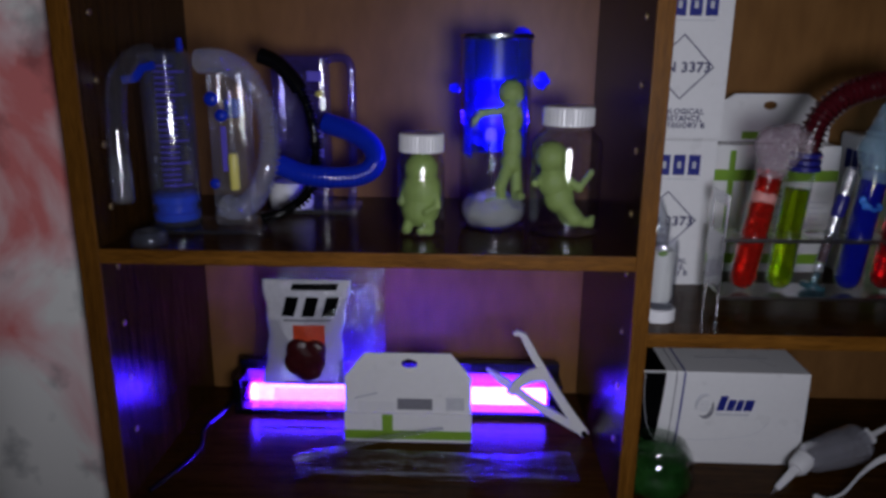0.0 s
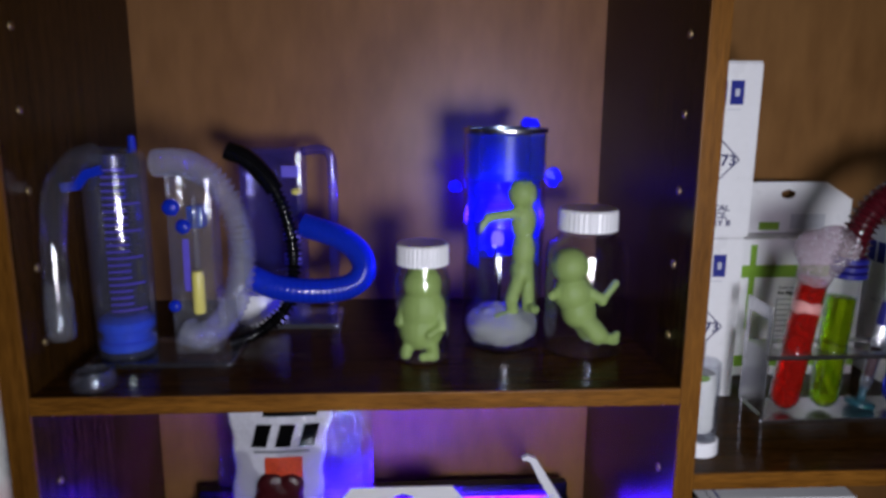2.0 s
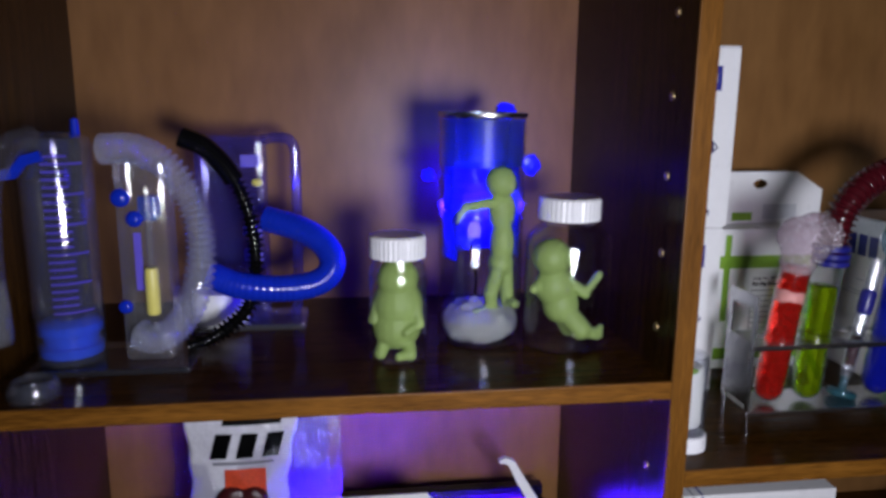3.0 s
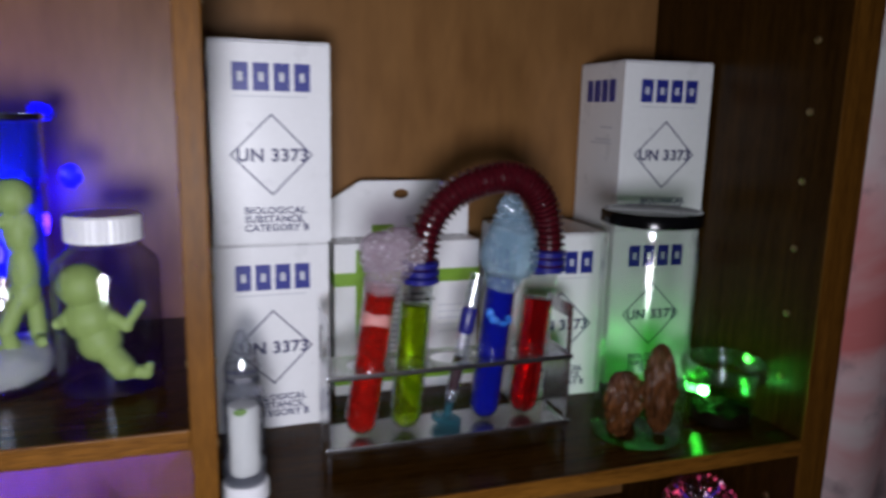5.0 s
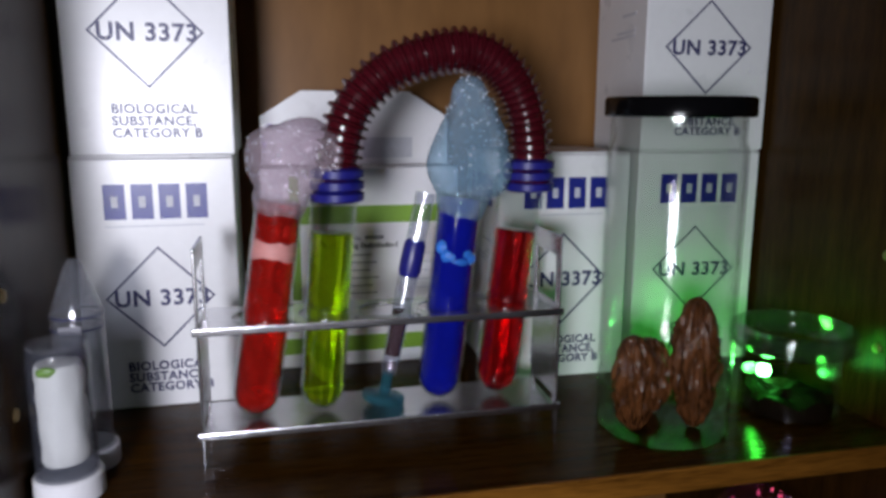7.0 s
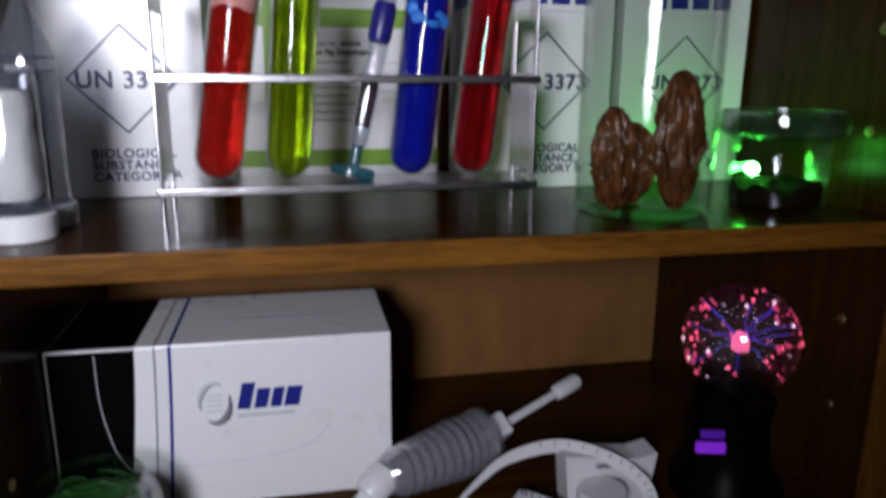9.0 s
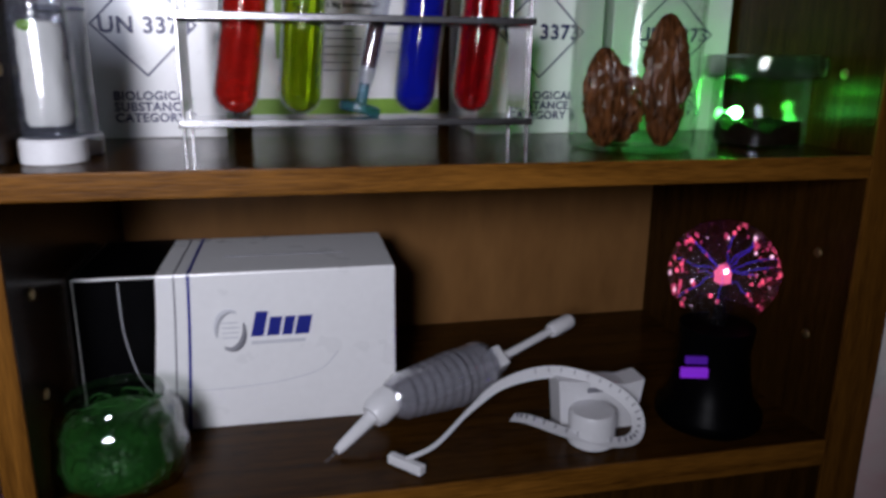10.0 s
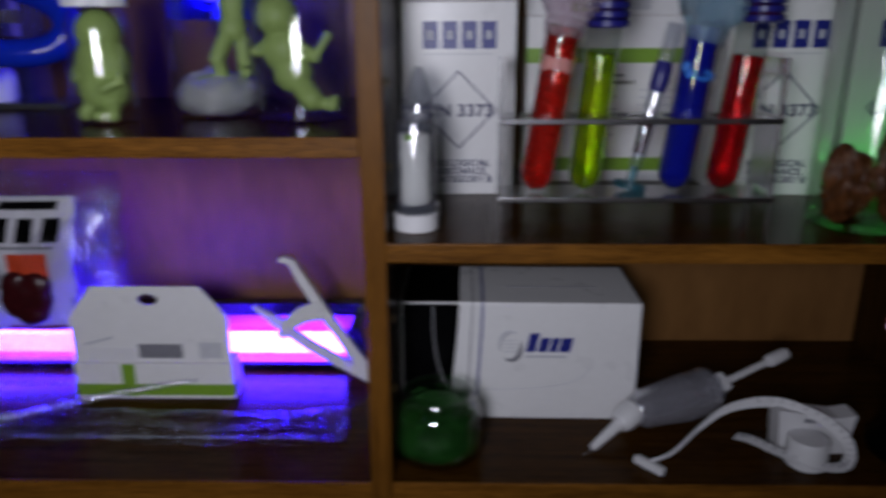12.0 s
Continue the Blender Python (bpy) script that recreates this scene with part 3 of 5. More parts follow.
foam((0.3845, TY, 1.2035), [((0.000, 0, 0.004), (0.0180, 0.0175, 0.018)), ((0.006, -0.001, 0.026), (0.026, 0.023, 0.024)), ((0.016, -0.001, 0.036), (0.023, 0.020, 0.020)), ((-0.002, 0.001, 0.032), (0.020, 0.019, 0.020)), ((0.028, -0.001, 0.032), (0.016, 0.016, 0.020))],
     "pale pink glittering foam swelling out of the red tube", (0.62, 0.50, 0.56), (0.90, 0.84, 0.90))
foam((0.5065, TY + 0.004, 1.2025), [((0.000, 0, 0.002), (0.0185, 0.018, 0.020)), ((0.003, -0.003, 0.026), (0.0285, 0.025, 0.029)), ((0.006, -0.003, 0.040), (0.0250, 0.022, 0.026)), ((0.006, -0.002, 0.054), (0.0185, 0.017, 0.022)), ((0.004, -0.002, 0.068), (0.0130, 0.012, 0.017)), ((0.012, -0.003, 0.022), (0.022, 0.021, 0.022))],
     "pale blue glittering foam rising from the blue tube", (0.34, 0.54, 0.70), (0.78, 0.90, 0.97))

# ---- corrugated hose arch ----
hose = thing("corrugated_hose", (0.4170, TY, 1.1985), "dark red corrugated hose arching between two test tubes", "hose")
H0 = Vector((0.4170, TY, 1.1985))
pts = [(0.4135, TY + 0.001, 1.218), (0.4150, TY + 0.001, 1.245), (0.4240, TY + 0.001, 1.277), (0.4470, TY + 0.002, 1.301), (0.4760, TY + 0.003, 1.312), (0.5020, TY + 0.004, 1.3145),
       (0.5230, TY + 0.004, 1.304), (0.5370, TY + 0.005, 1.283), (0.5435, TY + 0.005, 1.255), (0.5430, TY + 0.005, 1.222)]
line = smooth_line([Vector((p[0] + 0.0075 + 0.030 * (p[0] - 0.4135), p[1], p[2] - 0.0115)) - H0 for p in pts], 80)
RIBS = 44
part("ribbed_tube", sweep(line, lambda u: 0.0120 + 0.0038 * max(0.0, math.sin(u * RIBS * 2 * math.pi)) ** 0.7, 22), HOSE_RED, hose, "", True)
for k in (0, -1):
    c = line[k]
    s = 1 if k == 0 else -1
    bm = bmesh.new()
    for j in range(3):
        lathe([(0.0135, 0.0), (0.0176, 0.0015), (0.0179, 0.006), (0.0135, 0.0078)], 28, bm, Matrix.Translation((c.x, c.y, c.z - 0.002 + j * 0.0075)))
    part("rubber_collar", bm, COLLAR, hose, "dark blue rubber collar", True)

# ---- dropper pipette leaning in the rack ----
foot, top = Vector((0.4485, 0.7870, 1.0635)), Vector((0.4820, 0.7980, 1.2085))
pip = thing("syringe", foot, "clear plastic syringe with dark fluid, leaning in the rack", "syringe")
pip.matrix_world = Matrix.Translation(foot) @ Vector((0, 0, 1)).rotation_difference(top - foot).to_matrix().to_4x4()
L = (top - foot).length
part("flange", lathe([(0, 0.0005), (0.0135, 0.0005), (0.0150, 0.002), (0.0150, 0.006), (0.0125, 0.0075), (0.004, 0.008), (0.004, 0.022), (0, 0.022)], 28), thin_clear("teal_plastic", (0.30, 0.55, 0.62), 0.08, 1.48, 0.3, (0.04, 0.16, 0.20)), pip, "teal plastic thumb flange", True)
part("barrel", vessel([(0.0, 0.02), (0.0048, 0.02), (0.0062, 0.028), (0.0068, 0.06), (0.0070, L)], 0.0009, 24), PLASTIC, pip, "clear plastic barrel", True)
part("dark_fluid", lathe([(0, 0.034), (0.0052, 0.034), (0.0058, 0.066), (0, 0.068)], 20), mat("brown_fluid", (0.055, 0.010, 0.008), 0.1, 0, 0.2, 60, 0.0), pip, "dark brown-red fluid", True)
part("plunger_seal", lathe([(0, 0.090), (0.0066, 0.090), (0.0078, 0.094), (0.0078, 0.112), (0.0066, 0.116), (0, 0.116)], 20), COLLAR, pip, "dark blue rubber seal", True)

# ---- tall jar with black lid and walnuts ----
JX, JY = 0.6475, 0.7585
jar = thing("tall_jar", (JX, JY, Z_RIGHT), "tall clear cylindrical jar with black lid, holding walnuts", "jar")
part("glass_wall", vessel([(0, 0.0), (0.043, 0.0), (0.0462, 0.004), (0.0462, 0.200), (0.0440, 0.206), (0.0440, 0.222)], 0.0016, 48), thin_clear("jar_glass", (0.97, 0.98, 0.97), 0.03, 1.4), jar, "", True)
part("lid", lathe([(0, 0.2215), (0.0478, 0.2215), (0.0490, 0.2225), (0.0490, 0.2325), (0.0474, 0.2345), (0.043, 0.2340), (0.041, 0.2330), (0, 0.2330)], 48), BLACK, jar, "black plastic screw lid", True)


def walnut(place, size, tilt, turn):
    bm = bmesh.new()
    nu, nv = 72, 30
    rows = []
    for j in range(nv + 1):
        th = math.pi * j / nv
        row = []
        for i in range(nu):
            ph = 2 * math.pi * i / nu
            wr = 1 + 0.20 * noise.noise(Vector((3.2 * math.cos(ph), 3.2 * math.sin(ph), 4.4 * math.cos(th) + turn))) - 0.25 * abs(math.sin(4.5 * ph + 1.6 * math.sin(3 * th + turn) + 2 * noise.noise(Vector((math.cos(ph) * 2, math.sin(ph) * 2, th * 2 + turn))))) ** 0.5
            wr += 0.06 * math.exp(-((math.sin(ph)) / 0.14) ** 2)
            row.append(bm.verts.new((size[0] * wr * math.sin(th) * math.cos(ph), size[1] * wr * math.sin(th) * math.sin(ph), size[2] * math.cos(th))) if 0 < j < nv or i == 0 else None)
        rows.append(row)
    for j in range(nv):
        for i in range(nu):
            k = (i + 1) % nu
            if j == 0:
                bm.faces.new((rows[0][0], rows[1][i], rows[1][k]))
            elif j == nv - 1:
                bm.faces.new((rows[j][i], rows[nv][0], rows[j][k]))
            else:
                bm.faces.new((rows[j][i], rows[j + 1][i], rows[j + 1][k], rows[j][k]))
    ob = tagged(new("walnut", finish(bm, "walnut", SHELL, True)), "brown wrinkled walnut shell inside the tall jar", "nut", "walnuts in the jar")
    ob.matrix_world = pose(*place, 0, tilt, turn)
    return ob


walnut((JX - 0.0255, JY - 0.006, Z_RIGHT + 0.0375), (0.0175, 0.0170, 0.0355), -4, 20)
walnut((JX + 0.0215, JY - 0.006, Z_RIGHT + 0.0495), (0.0190, 0.0185, 0.0475), 4, 75)
walnut((JX + 0.001, JY + 0.022, Z_RIGHT + 0.031), (0.019, 0.018, 0.0295), 0, 140)

# ---- low glass dish with green light ----
DX, DY = 0.7565, 0.7640
dish = thing("glass_dish", (DX, DY, Z_RIGHT), "low round glass dish with thick rim, lit green from inside", "dish", size=0.94)
part("glass_wall", vessel([(0, 0.0), (0.034, 0.0), (0.0375, 0.003), (0.0375, 0.050), (0.0400, 0.054), (0.0465, 0.057), (0.0475, 0.064), (0.0465, 0.071), (0.0440, 0.073)], 0.0030, 48), thin_clear("dish_glass", (0.96, 0.985, 0.96), 0.03, 1.35), dish, "", True)
bm = lathe([(0, 0.0036), (0.033, 0.0036), (0.0337, 0.010), (0.0325, 0.017), (0.024, 0.0195), (0.016, 0.0190), (0.008, 0.0200), (0, 0.0195)], 32)
for v in bm.verts:
    v.co.z += 0.009 * noise.noise(v.co * 80) * (v.co.z > 0.012)
part("residue", bm, DARK_WET, dish, "dark wet residue in the dish", True)
part("rim", lathe([(0.0405, 0.0545), (0.0468, 0.0572), (0.0479, 0.064), (0.0469, 0.0712), (0.0436, 0.0735), (0.0428, 0.0700), (0.0450, 0.064), (0.0440, 0.0590), (0.0405, 0.0545)], 48), thin_clear("rim_glass", (0.94, 0.98, 0.94), 0.03, 2.2, 0.012, (0.6, 0.75, 0.6)), dish, "thick rounded glass rim", True)
part("light_bead", lathe([(0, -0.0055), (0.0042, -0.0039), (0.0058, 0), (0.0042, 0.0039), (0, 0.0055)], 16, None, Matrix.Translation((-0.0020, 0.0285, 0.0250))), LED_GREEN, dish, "glowing green LED", True)
lamp("green_light", "POINT", (DX - 0.006, DY + 0.0250, Z_RIGHT + 0.0400), 0.052, (0.07, 1.0, 0.06), 0.004)

# ---- vials by the divider ----
v1 = thing("sample_vial", (0.2565, 0.7450, Z_RIGHT), "clear vial of whitish powder standing on its white cap", "vial", size=1.02)
part("cap", lathe([(0, 0), (0.0180, 0), (0.0190, 0.001), (0.0190, 0.0135), (0.0175, 0.0150), (0, 0.0150)], 32), WHITE, v1, "white screw cap", True)
part("wall", vessel([(0, 0.0150), (0.0168, 0.0150), (0.0168, 0.086), (0.0160, 0.089), (0.0160, 0.0905)], 0.0012, 32), PLASTIC, v1, "clear wall", True)
bm = lathe([(0, 0.022), (0.0115, 0.022)] + [(0.0132, 0.026 + 0.004 * k) for k in range(14)] + [(0.0120, 0.081), (0, 0.083)], 28)
for v in bm.verts:
    q = 1 + 0.13 * noise.noise(v.co * 170 + Vector((3, 1, 0))) - 0.10 * abs(noise.noise(v.co * 90))
    v.co.x, v.co.y = v.co.x * q, v.co.y * q
part("powder", bm, mat("cream_powder", (0.90, 0.88, 0.80), 0.6, 0, 0.06, 90, 0.2), v1, "whitish powder core", True)
part("green_mark", ellipsoid(bmesh.new(), (-0.003, -0.0118, 0.0790), (0.0055, 0.0016, 0.0032), None, 12, 8), INK_GREEN, v1, "faint green mark", True)
part("end_plate", lathe([(0, 0.0905), (0.0158, 0.0905), (0.0162, 0.0915), (0.0156, 0.0930), (0, 0.0935)], 32), HAZY, v1, "", True)
v2 = thing("centrifuge_tube", (0.2580, 0.7850, Z_RIGHT), "clear conical centrifuge tube upside down on its white cap", "tube")
part("cap", lathe([(0, 0), (0.0178, 0), (0.0184, 0.001), (0.0184, 0.0125), (0.0174, 0.0135), (0, 0.0135)], 32), WHITE, v2, "white ribbed cap", True)
part("wall", vessel([(0, 0.0135), (0.0158, 0.0135), (0.0155, 0.100), (0.0145, 0.106), (0.0050, 0.132), (0.0025, 0.135)], 0.0011, 32), HAZY, v2, "clear conical wall", True)
for z in (0.092, 0.100):
    part("graduation", lathe([(0.0159, z), (0.0162, z + 0.0004), (0.0159, z + 0.0009)], 24), INK, v2)
part("label_bars", prism([(-0.007, 0.091), (0.006, 0.091), (0.006, 0.096), (-0.007, 0.096)], -0.0166, -0.0160), INK_GREY, v2)

# ---- large white carton on the bottom shelf ----
EX0, EX1, EH, ED = -0.1235, 0.112, 0.127, 0.11
ec = thing("supply_carton", (0.3625, 0.811, Z_LOW), "large white glossy carton with black end and blue logo", "box", turn=-0.7, size=1.025)
part("carton_body", box(EX0, 0, 0, EX1, ED, EH, 0.0016), CARTON, ec)


def swoosh(z):
    """The curved border of the black print across the face."""
    return -0.066 - 0.012 * (1 - (z / EH)) ** 1.4


blk = [(EX0 + 0.0016, 0.002)] + [(swoosh(EH * k / 8), min(max(EH * k / 8, 0.002), EH - 0.0015)) for k in range(9)] + [(EX0 + 0.0016, EH - 0.0015)]
part("black_print", prism(blk, -0.0004, 0.0004), INK_BLACK, ec, "black printed end of the carton")
part("black_print", box(EX0 + 0.0015, 0.0015, EH - 0.0004, -0.066, ED - 0.0015, EH + 0.0004), INK_BLACK, ec, "black printed end of the carton")
part("black_end", box(EX0 - 0.0004, 0.0015, 0.0015, EX0 + 0.0004, ED - 0.0015, EH - 0.0015), INK_BLACK, ec, "black printed end of the carton")
for dx, w, mt in ((0.012, 0.0012, INK_GREY), (0.0215, 0.0022, INK_BLUE)):
    pl = [(swoosh(EH * k / 8) * 0.6 - 0.026 + dx, max(min(EH * k / 8, EH - 0.001), 0.001)) for k in range(9)]
    part("stripe", prism(pl + [(x + w, z) for x, z in reversed(pl)], -0.0004, 0.0004), mt, ec, "thin printed stripe")
    part("top_stripe", box(pl[-1][0], 0.001, EH - 0.0004, pl[-1][0] + w, ED - 0.002, EH + 0.0004), mt, ec, "thin printed stripe")
sag = smooth_line([(-0.07, -0.0002, 0.036), (-0.03, -0.0002, 0.033), (0.02, -0.0002, 0.036), (0.052, -0.0002, 0.044), (0.066, -0.0002, 0.058)], 8)
part("flap_crease", sweep(sag, 0.0004, 4), INK_PALE, ec, "faint curved flap crease")
part("top_flap_line", box(-0.02, 0.045, EH, 0.075, 0.0465, EH + 0.0004), INK_GREY, ec)
for x0, z0, x1, z1 in ((EX0, 0.001, EX0 + 0.0016, EH), (EX0, EH - 0.0016, -0.066, EH)):
    part("worn_edge", box(x0, -0.0007, z0, x1, 0.0002, z1), CARTON, ec, "worn white carton edge")
cut = smooth_line([(-0.092, -0.0005, EH - 0.004), (-0.091, -0.0005, 0.085), (-0.084, -0.0005, 0.050), (-0.074, -0.0005, 0.032)], 6)
part("flap_cut", sweep(cut, 0.0004, 4), INK_PALE, ec, "pale cut line of the flap")
# the printed mark, as plain blocks
for k, (w, h) in enumerate(((0.0105, 0.0200), (0.0105, 0.0150), (0.0090, 0.0150), (0.0120, 0.0150))):
    x = (0.0000, 0.0118, 0.0232, 0.0330)[k]
    sl = 0.22 * h
    part("logo_block", prism([(x, 0.075), (x + w - 0.0012, 0.075), (x + w - 0.0012 + sl, 0.075 + h), (x + sl, 0.075 + h)], -0.0006, 0.0004), INK_BLUE, ec, "blue printed logo block")
part("logo_bar", box(0.0, -0.0006, 0.0685, 0.041, 0.0004, 0.0712), INK_PALE, ec)
for a0, a1, mt in ((60, 200, INK_PALE), (240, 380, INK_GREY)):
    arc = [Vector((-0.0150 + 0.0105 * math.cos(radians(a)), -0.0002, 0.081 + 0.0155 * math.sin(radians(a)))) for a in range(a0, a1 + 1, 10)]
    part("logo_arc", sweep(arc, lambda u: 0.0006 + 0.0022 * math.sin(math.pi * u), 6), mt, ec, "grey printed curved arrow")
for k in range(4):
    part("logo_rung", box(-0.0210, -0.0005, 0.0745 + 0.004 * k, -0.0090, 0.0004, 0.0755 + 0.004 * k), INK_PALE, ec)

# ---- jar of green shreds ----
GX, GY = 0.2735, 0.7510
gj = thing("squat_jar", (GX, GY, Z_LOW), "squat round glass jar filled with green shredded fibres", "jar", size=1.09)
part("glass_wall", vessel([(0, 0), (0.032, 0), (0.0395, 0.005), (0.0425, 0.014), (0.0418, 0.024), (0.0392, 0.030), (0.0392, 0.043), (0.0370, 0.049), (0.0325, 0.053), (0.0320, 0.058), (0.0310, 0.0595)], 0.0016, 40), thin_clear("squat_jar_glass", (0.95, 0.97, 0.95), 0.03, 2.6), gj, "", True)
part("fibre_mass", lathe([(0, 0.003), (0.028, 0.003), (0.0345, 0.008), (0.0370, 0.015), (0.0365, 0.024), (0.0340, 0.030), (0.0335, 0.040), (0.0270, 0.045), (0.018, 0.047), (0, 0.046)], 32), GRASS, gj, "matted green fibres", True)
random.seed(5)
bm = bmesh.new()
for k in range(300):
    a, z = random.uniform(0, 6.28), random.uniform(0.010, 0.049)
    r = 0.0365 if z < 0.026 else 0.0340 - max(0, z - 0.038) * 1.5
    p0 = Vector((r * math.cos(a), r * math.sin(a), z))
    line = [p0]
    d = Vector((random.uniform(-1, 1), random.uniform(-1, 1), random.uniform(-0.8, 0.8))).normalized()
    for s in range(5):
        q = line[-1] + d * 0.0045
        d = (d + 0.6 * Vector((random.uniform(-1, 1), random.uniform(-1, 1), random.uniform(-1, 1)))).normalized()
        lim = 0.0380 if q.z < 0.026 else 0.0360 - max(0, q.z - 0.040) * 0.9
        lim = min(lim, 0.031 + q.z * 0.5)
        h = math.hypot(q.x, q.y)
        if h > lim:
            q.x, q.y = q.x * lim / h, q.y * lim / h
        q.z = min(max(q.z, 0.005), 0.052)
        line.append(q)
    sweep(line, 0.00035, 4, bm)
tagged(part("fibre_tangle", bm, GRASS, gj, "loose green fibres"), kind="stuff")

# ---- clear bellows pump ----
A, B = Vector((0.4400, 0.7560, 0.8610)), Vector((0.5420, 0.8080, 0.8590))
pump = thing("bellows_pump", (0.4460, 0.7660, Z_LOW + 0.0290), "clear ribbed plastic hand pump with white nozzle and rod, lying down", "pump", size=1.029)
START = (B - A) * 0.20
AX = Matrix.Translation(START) @ (B - A).to_track_quat("Z", "Y").to_matrix().to_4x4()
LB = (B - A).length * 0.80
prof = [(0, 0), (0.0120, 0.0), (0.0150, 0.004)]
for k in range(9):
    z = 0.010 + k * (LB - 0.016) / 9
    rr = 0.0178 + 0.0050 * min(1, k / 6)
    prof += [(rr, z), (rr + 0.0012, z + 0.003), (rr - 0.0006, z + 0.0060)]
prof += [(0.0245, LB - 0.004), (0.0250, LB), (0.022, LB + 0.003)]
part("bellows", vessel(prof, 0.0010, 36, AX), thin_clear("bellows_plastic", (0.96, 0.96, 0.98), 0.05, 3.0, 0.15, (0.85, 0.85, 0.95)), pump, "clear ribbed bellows", True)
part("bellows_lining", lathe([(0.0120, 0.003), (0.0160, 0.012), (0.0195, LB * 0.5), (0.0210, LB - 0.004)], 32, None, AX), thin_clear("smoked_lining", (0.82, 0.81, 0.85), 0.2, 1.3), pump, "dark grey inner lining", True)
RING = mat("grey_ring", (0.020, 0.019, 0.028), 0.3, 0, 0.2, 60, 0.02)
for k in range(10):
    z = 0.014 + k * (LB - 0.018) / 10
    rr = 0.0172 + 0.0050 * min(1, k / 7)
    part("spring_ring", lathe([(rr - 0.0003, z + 0.0002), (rr + 0.0004, z + 0.0007), (rr - 0.0003, z + 0.0012), (rr - 0.0006, z + 0.0007), (rr - 0.0003, z + 0.0002)], 32, None, AX), RING, pump, "grey inner ring", True)
part("end_cap", lathe([(0, LB + 0.001), (0.0250, LB + 0.001), (0.0250, LB + 0.004), (0.010, LB + 0.008), (0, LB + 0.008)], 36, None, AX), HAZY, pump, "", True)
# the nozzle droops from the bellows' end to the shelf
NZ = Matrix.Translation(START) @ Vector((0.76, 0.50, 0.41)).to_track_quat("Z", "Y").to_matrix().to_4x4()
part("nozzle_hub", lathe([(0, -0.020), (0.0095, -0.019), (0.0118, -0.014), (0.0122, -0.002), (0.0115, 0.003), (0, 0.003)], 28, None, NZ), WHITE, pump, "white plastic hub", True)
part("nozzle", lathe([(0, -0.056), (0.0030, -0.056), (0.0040, -0.052), (0.0055, -0.022), (0.0055, -0.0195), (0, -0.0195)], 24, None, NZ), WHITE, pump, "white plastic nozzle", True)
part("needle", lathe([(0, -0.068), (0.0009, -0.068), (0.0009, -0.056), (0, -0.056)], 8, None, NZ), HAZY, pump)
C, D = B + Vector((0.004, 0.002, 0.001)) - A, Vector((0.632, 0.851, 0.8775)) - A
part("rod", sweep(smooth_line([C, C.lerp(D, 0.5), D], 6), 0.0036, 12), WHITE, pump, "white plastic rod", True)
part("rod_collar", box(-0.010, -0.004, -0.010, 0.010, 0.009, 0.010, 0.003, None, Matrix.Translation(C.lerp(D, 0.14)) @ (D - C).to_track_quat("Y", "Z").to_matrix().to_4x4() @ pose(0, 0, 0, 0, 38, 0)), WHITE, pump, "white square collar")
part("rod_tip", lathe([(0, -0.014), (0.0062, -0.013), (0.0070, -0.010), (0.0070, 0.010), (0.0058, 0.013), (0, 0.0135)], 24, None, Matrix.Translation(D) @ (D - C).to_track_quat("Z", "Y").to_matrix().to_4x4()), WHITE, pump, "white rounded push button", True)

# ---- tape measure ----
tp = thing("tape_measure", (0.635, 0.745, Z_LOW), "white retractable tape measure with its tape pulled out in a loop", "tape measure", size=1.028)
O = Vector((0.625, 0.742, 0.832))
part("case", prism([(-0.032, 0.000), (0.030, 0.000), (0.036, 0.040), (0.020, 0.037), (-0.010, 0.041), (-0.036, 0.045)], 0.004, 0.026), WHITE, tp, "white flared plastic case")
part("case_mark", box(-0.012, 0.0034, 0.0325, 0.012, 0.0044, 0.0365), INK_GREY, tp)
part("winding_knob", lathe([(0, 0), (0.0165, 0.0), (0.0180, 0.001), (0.0180, 0.023), (0.0165, 0.0265), (0, 0.027)], 32, None, Matrix.Translation((-0.014, -0.012, 0.0005))), WHITE, tp, "round white winding knob", True)
tl = smooth_line([Vector(p) - O for p in ((0.4660, 0.7190, 0.8400), (0.4900, 0.7300, 0.8430), (0.5200, 0.7500, 0.8570), (0.5500, 0.7600, 0.8720), (0.5900, 0.7580, 0.8790), (0.6250, 0.7420, 0.8720), (0.6430, 0.7260, 0.8580), (0.6400, 0.7140, 0.8430), (0.6220, 0.7120, 0.8400), (0.5920, 0.7230, 0.8440), (0.5660, 0.7430, 0.8480), (0.5560, 0.7550, 0.8450))], 8)
TAPE = mat("white_tape", (0.66, 0.66, 0.68), 0.45, 0, 0.05, 60, 0.02)
ribbon = part("tape", sweep(tl, 0, 4, None, lambda u: (0.0008, 0.0034 + 0.0062 * min(1.0, max(0.0, (u - 0.16) / 0.16))), True, (0.2, 0.5, 0.85)), TAPE, tp, "narrow white measuring tape")
bm = bmesh.new()
for i in range(len(tl) // 3, len(tl) - 3, 2):
    d = (tl[i + 1] - tl[i - 1]).normalized()
    m = Matrix.Translation(tl[i]) @ d.to_track_quat("X", "Z").to_matrix().to_4x4()
    box(-0.0004, -0.0011, 0.0005, 0.0004, 0.0011, 0.0035 if i % 6 else 0.0048, 0, bm, m)
tagged(part("tape_scale", bm, INK_GREY, ribbon, "black measuring marks"), kind="stuff")
part("end_bar", box(-0.0150, -0.0036, -0.0036, 0.0150, 0.0036, 0.0036, 0.0016, None, Matrix.Translation(tl[0]) @ pose(0, 0, -0.0035, 0, 0, -48)), WHITE, tp, "white plastic end bar")

# ---- plasma globe ----
PX, PY = 0.7340, 0.7520
pg = thing("plasma_globe", (PX, PY, Z_LOW), "glowing plasma globe with pink and violet arcs on a black stand", "plasma globe", size=1.02)
O = 0.1250
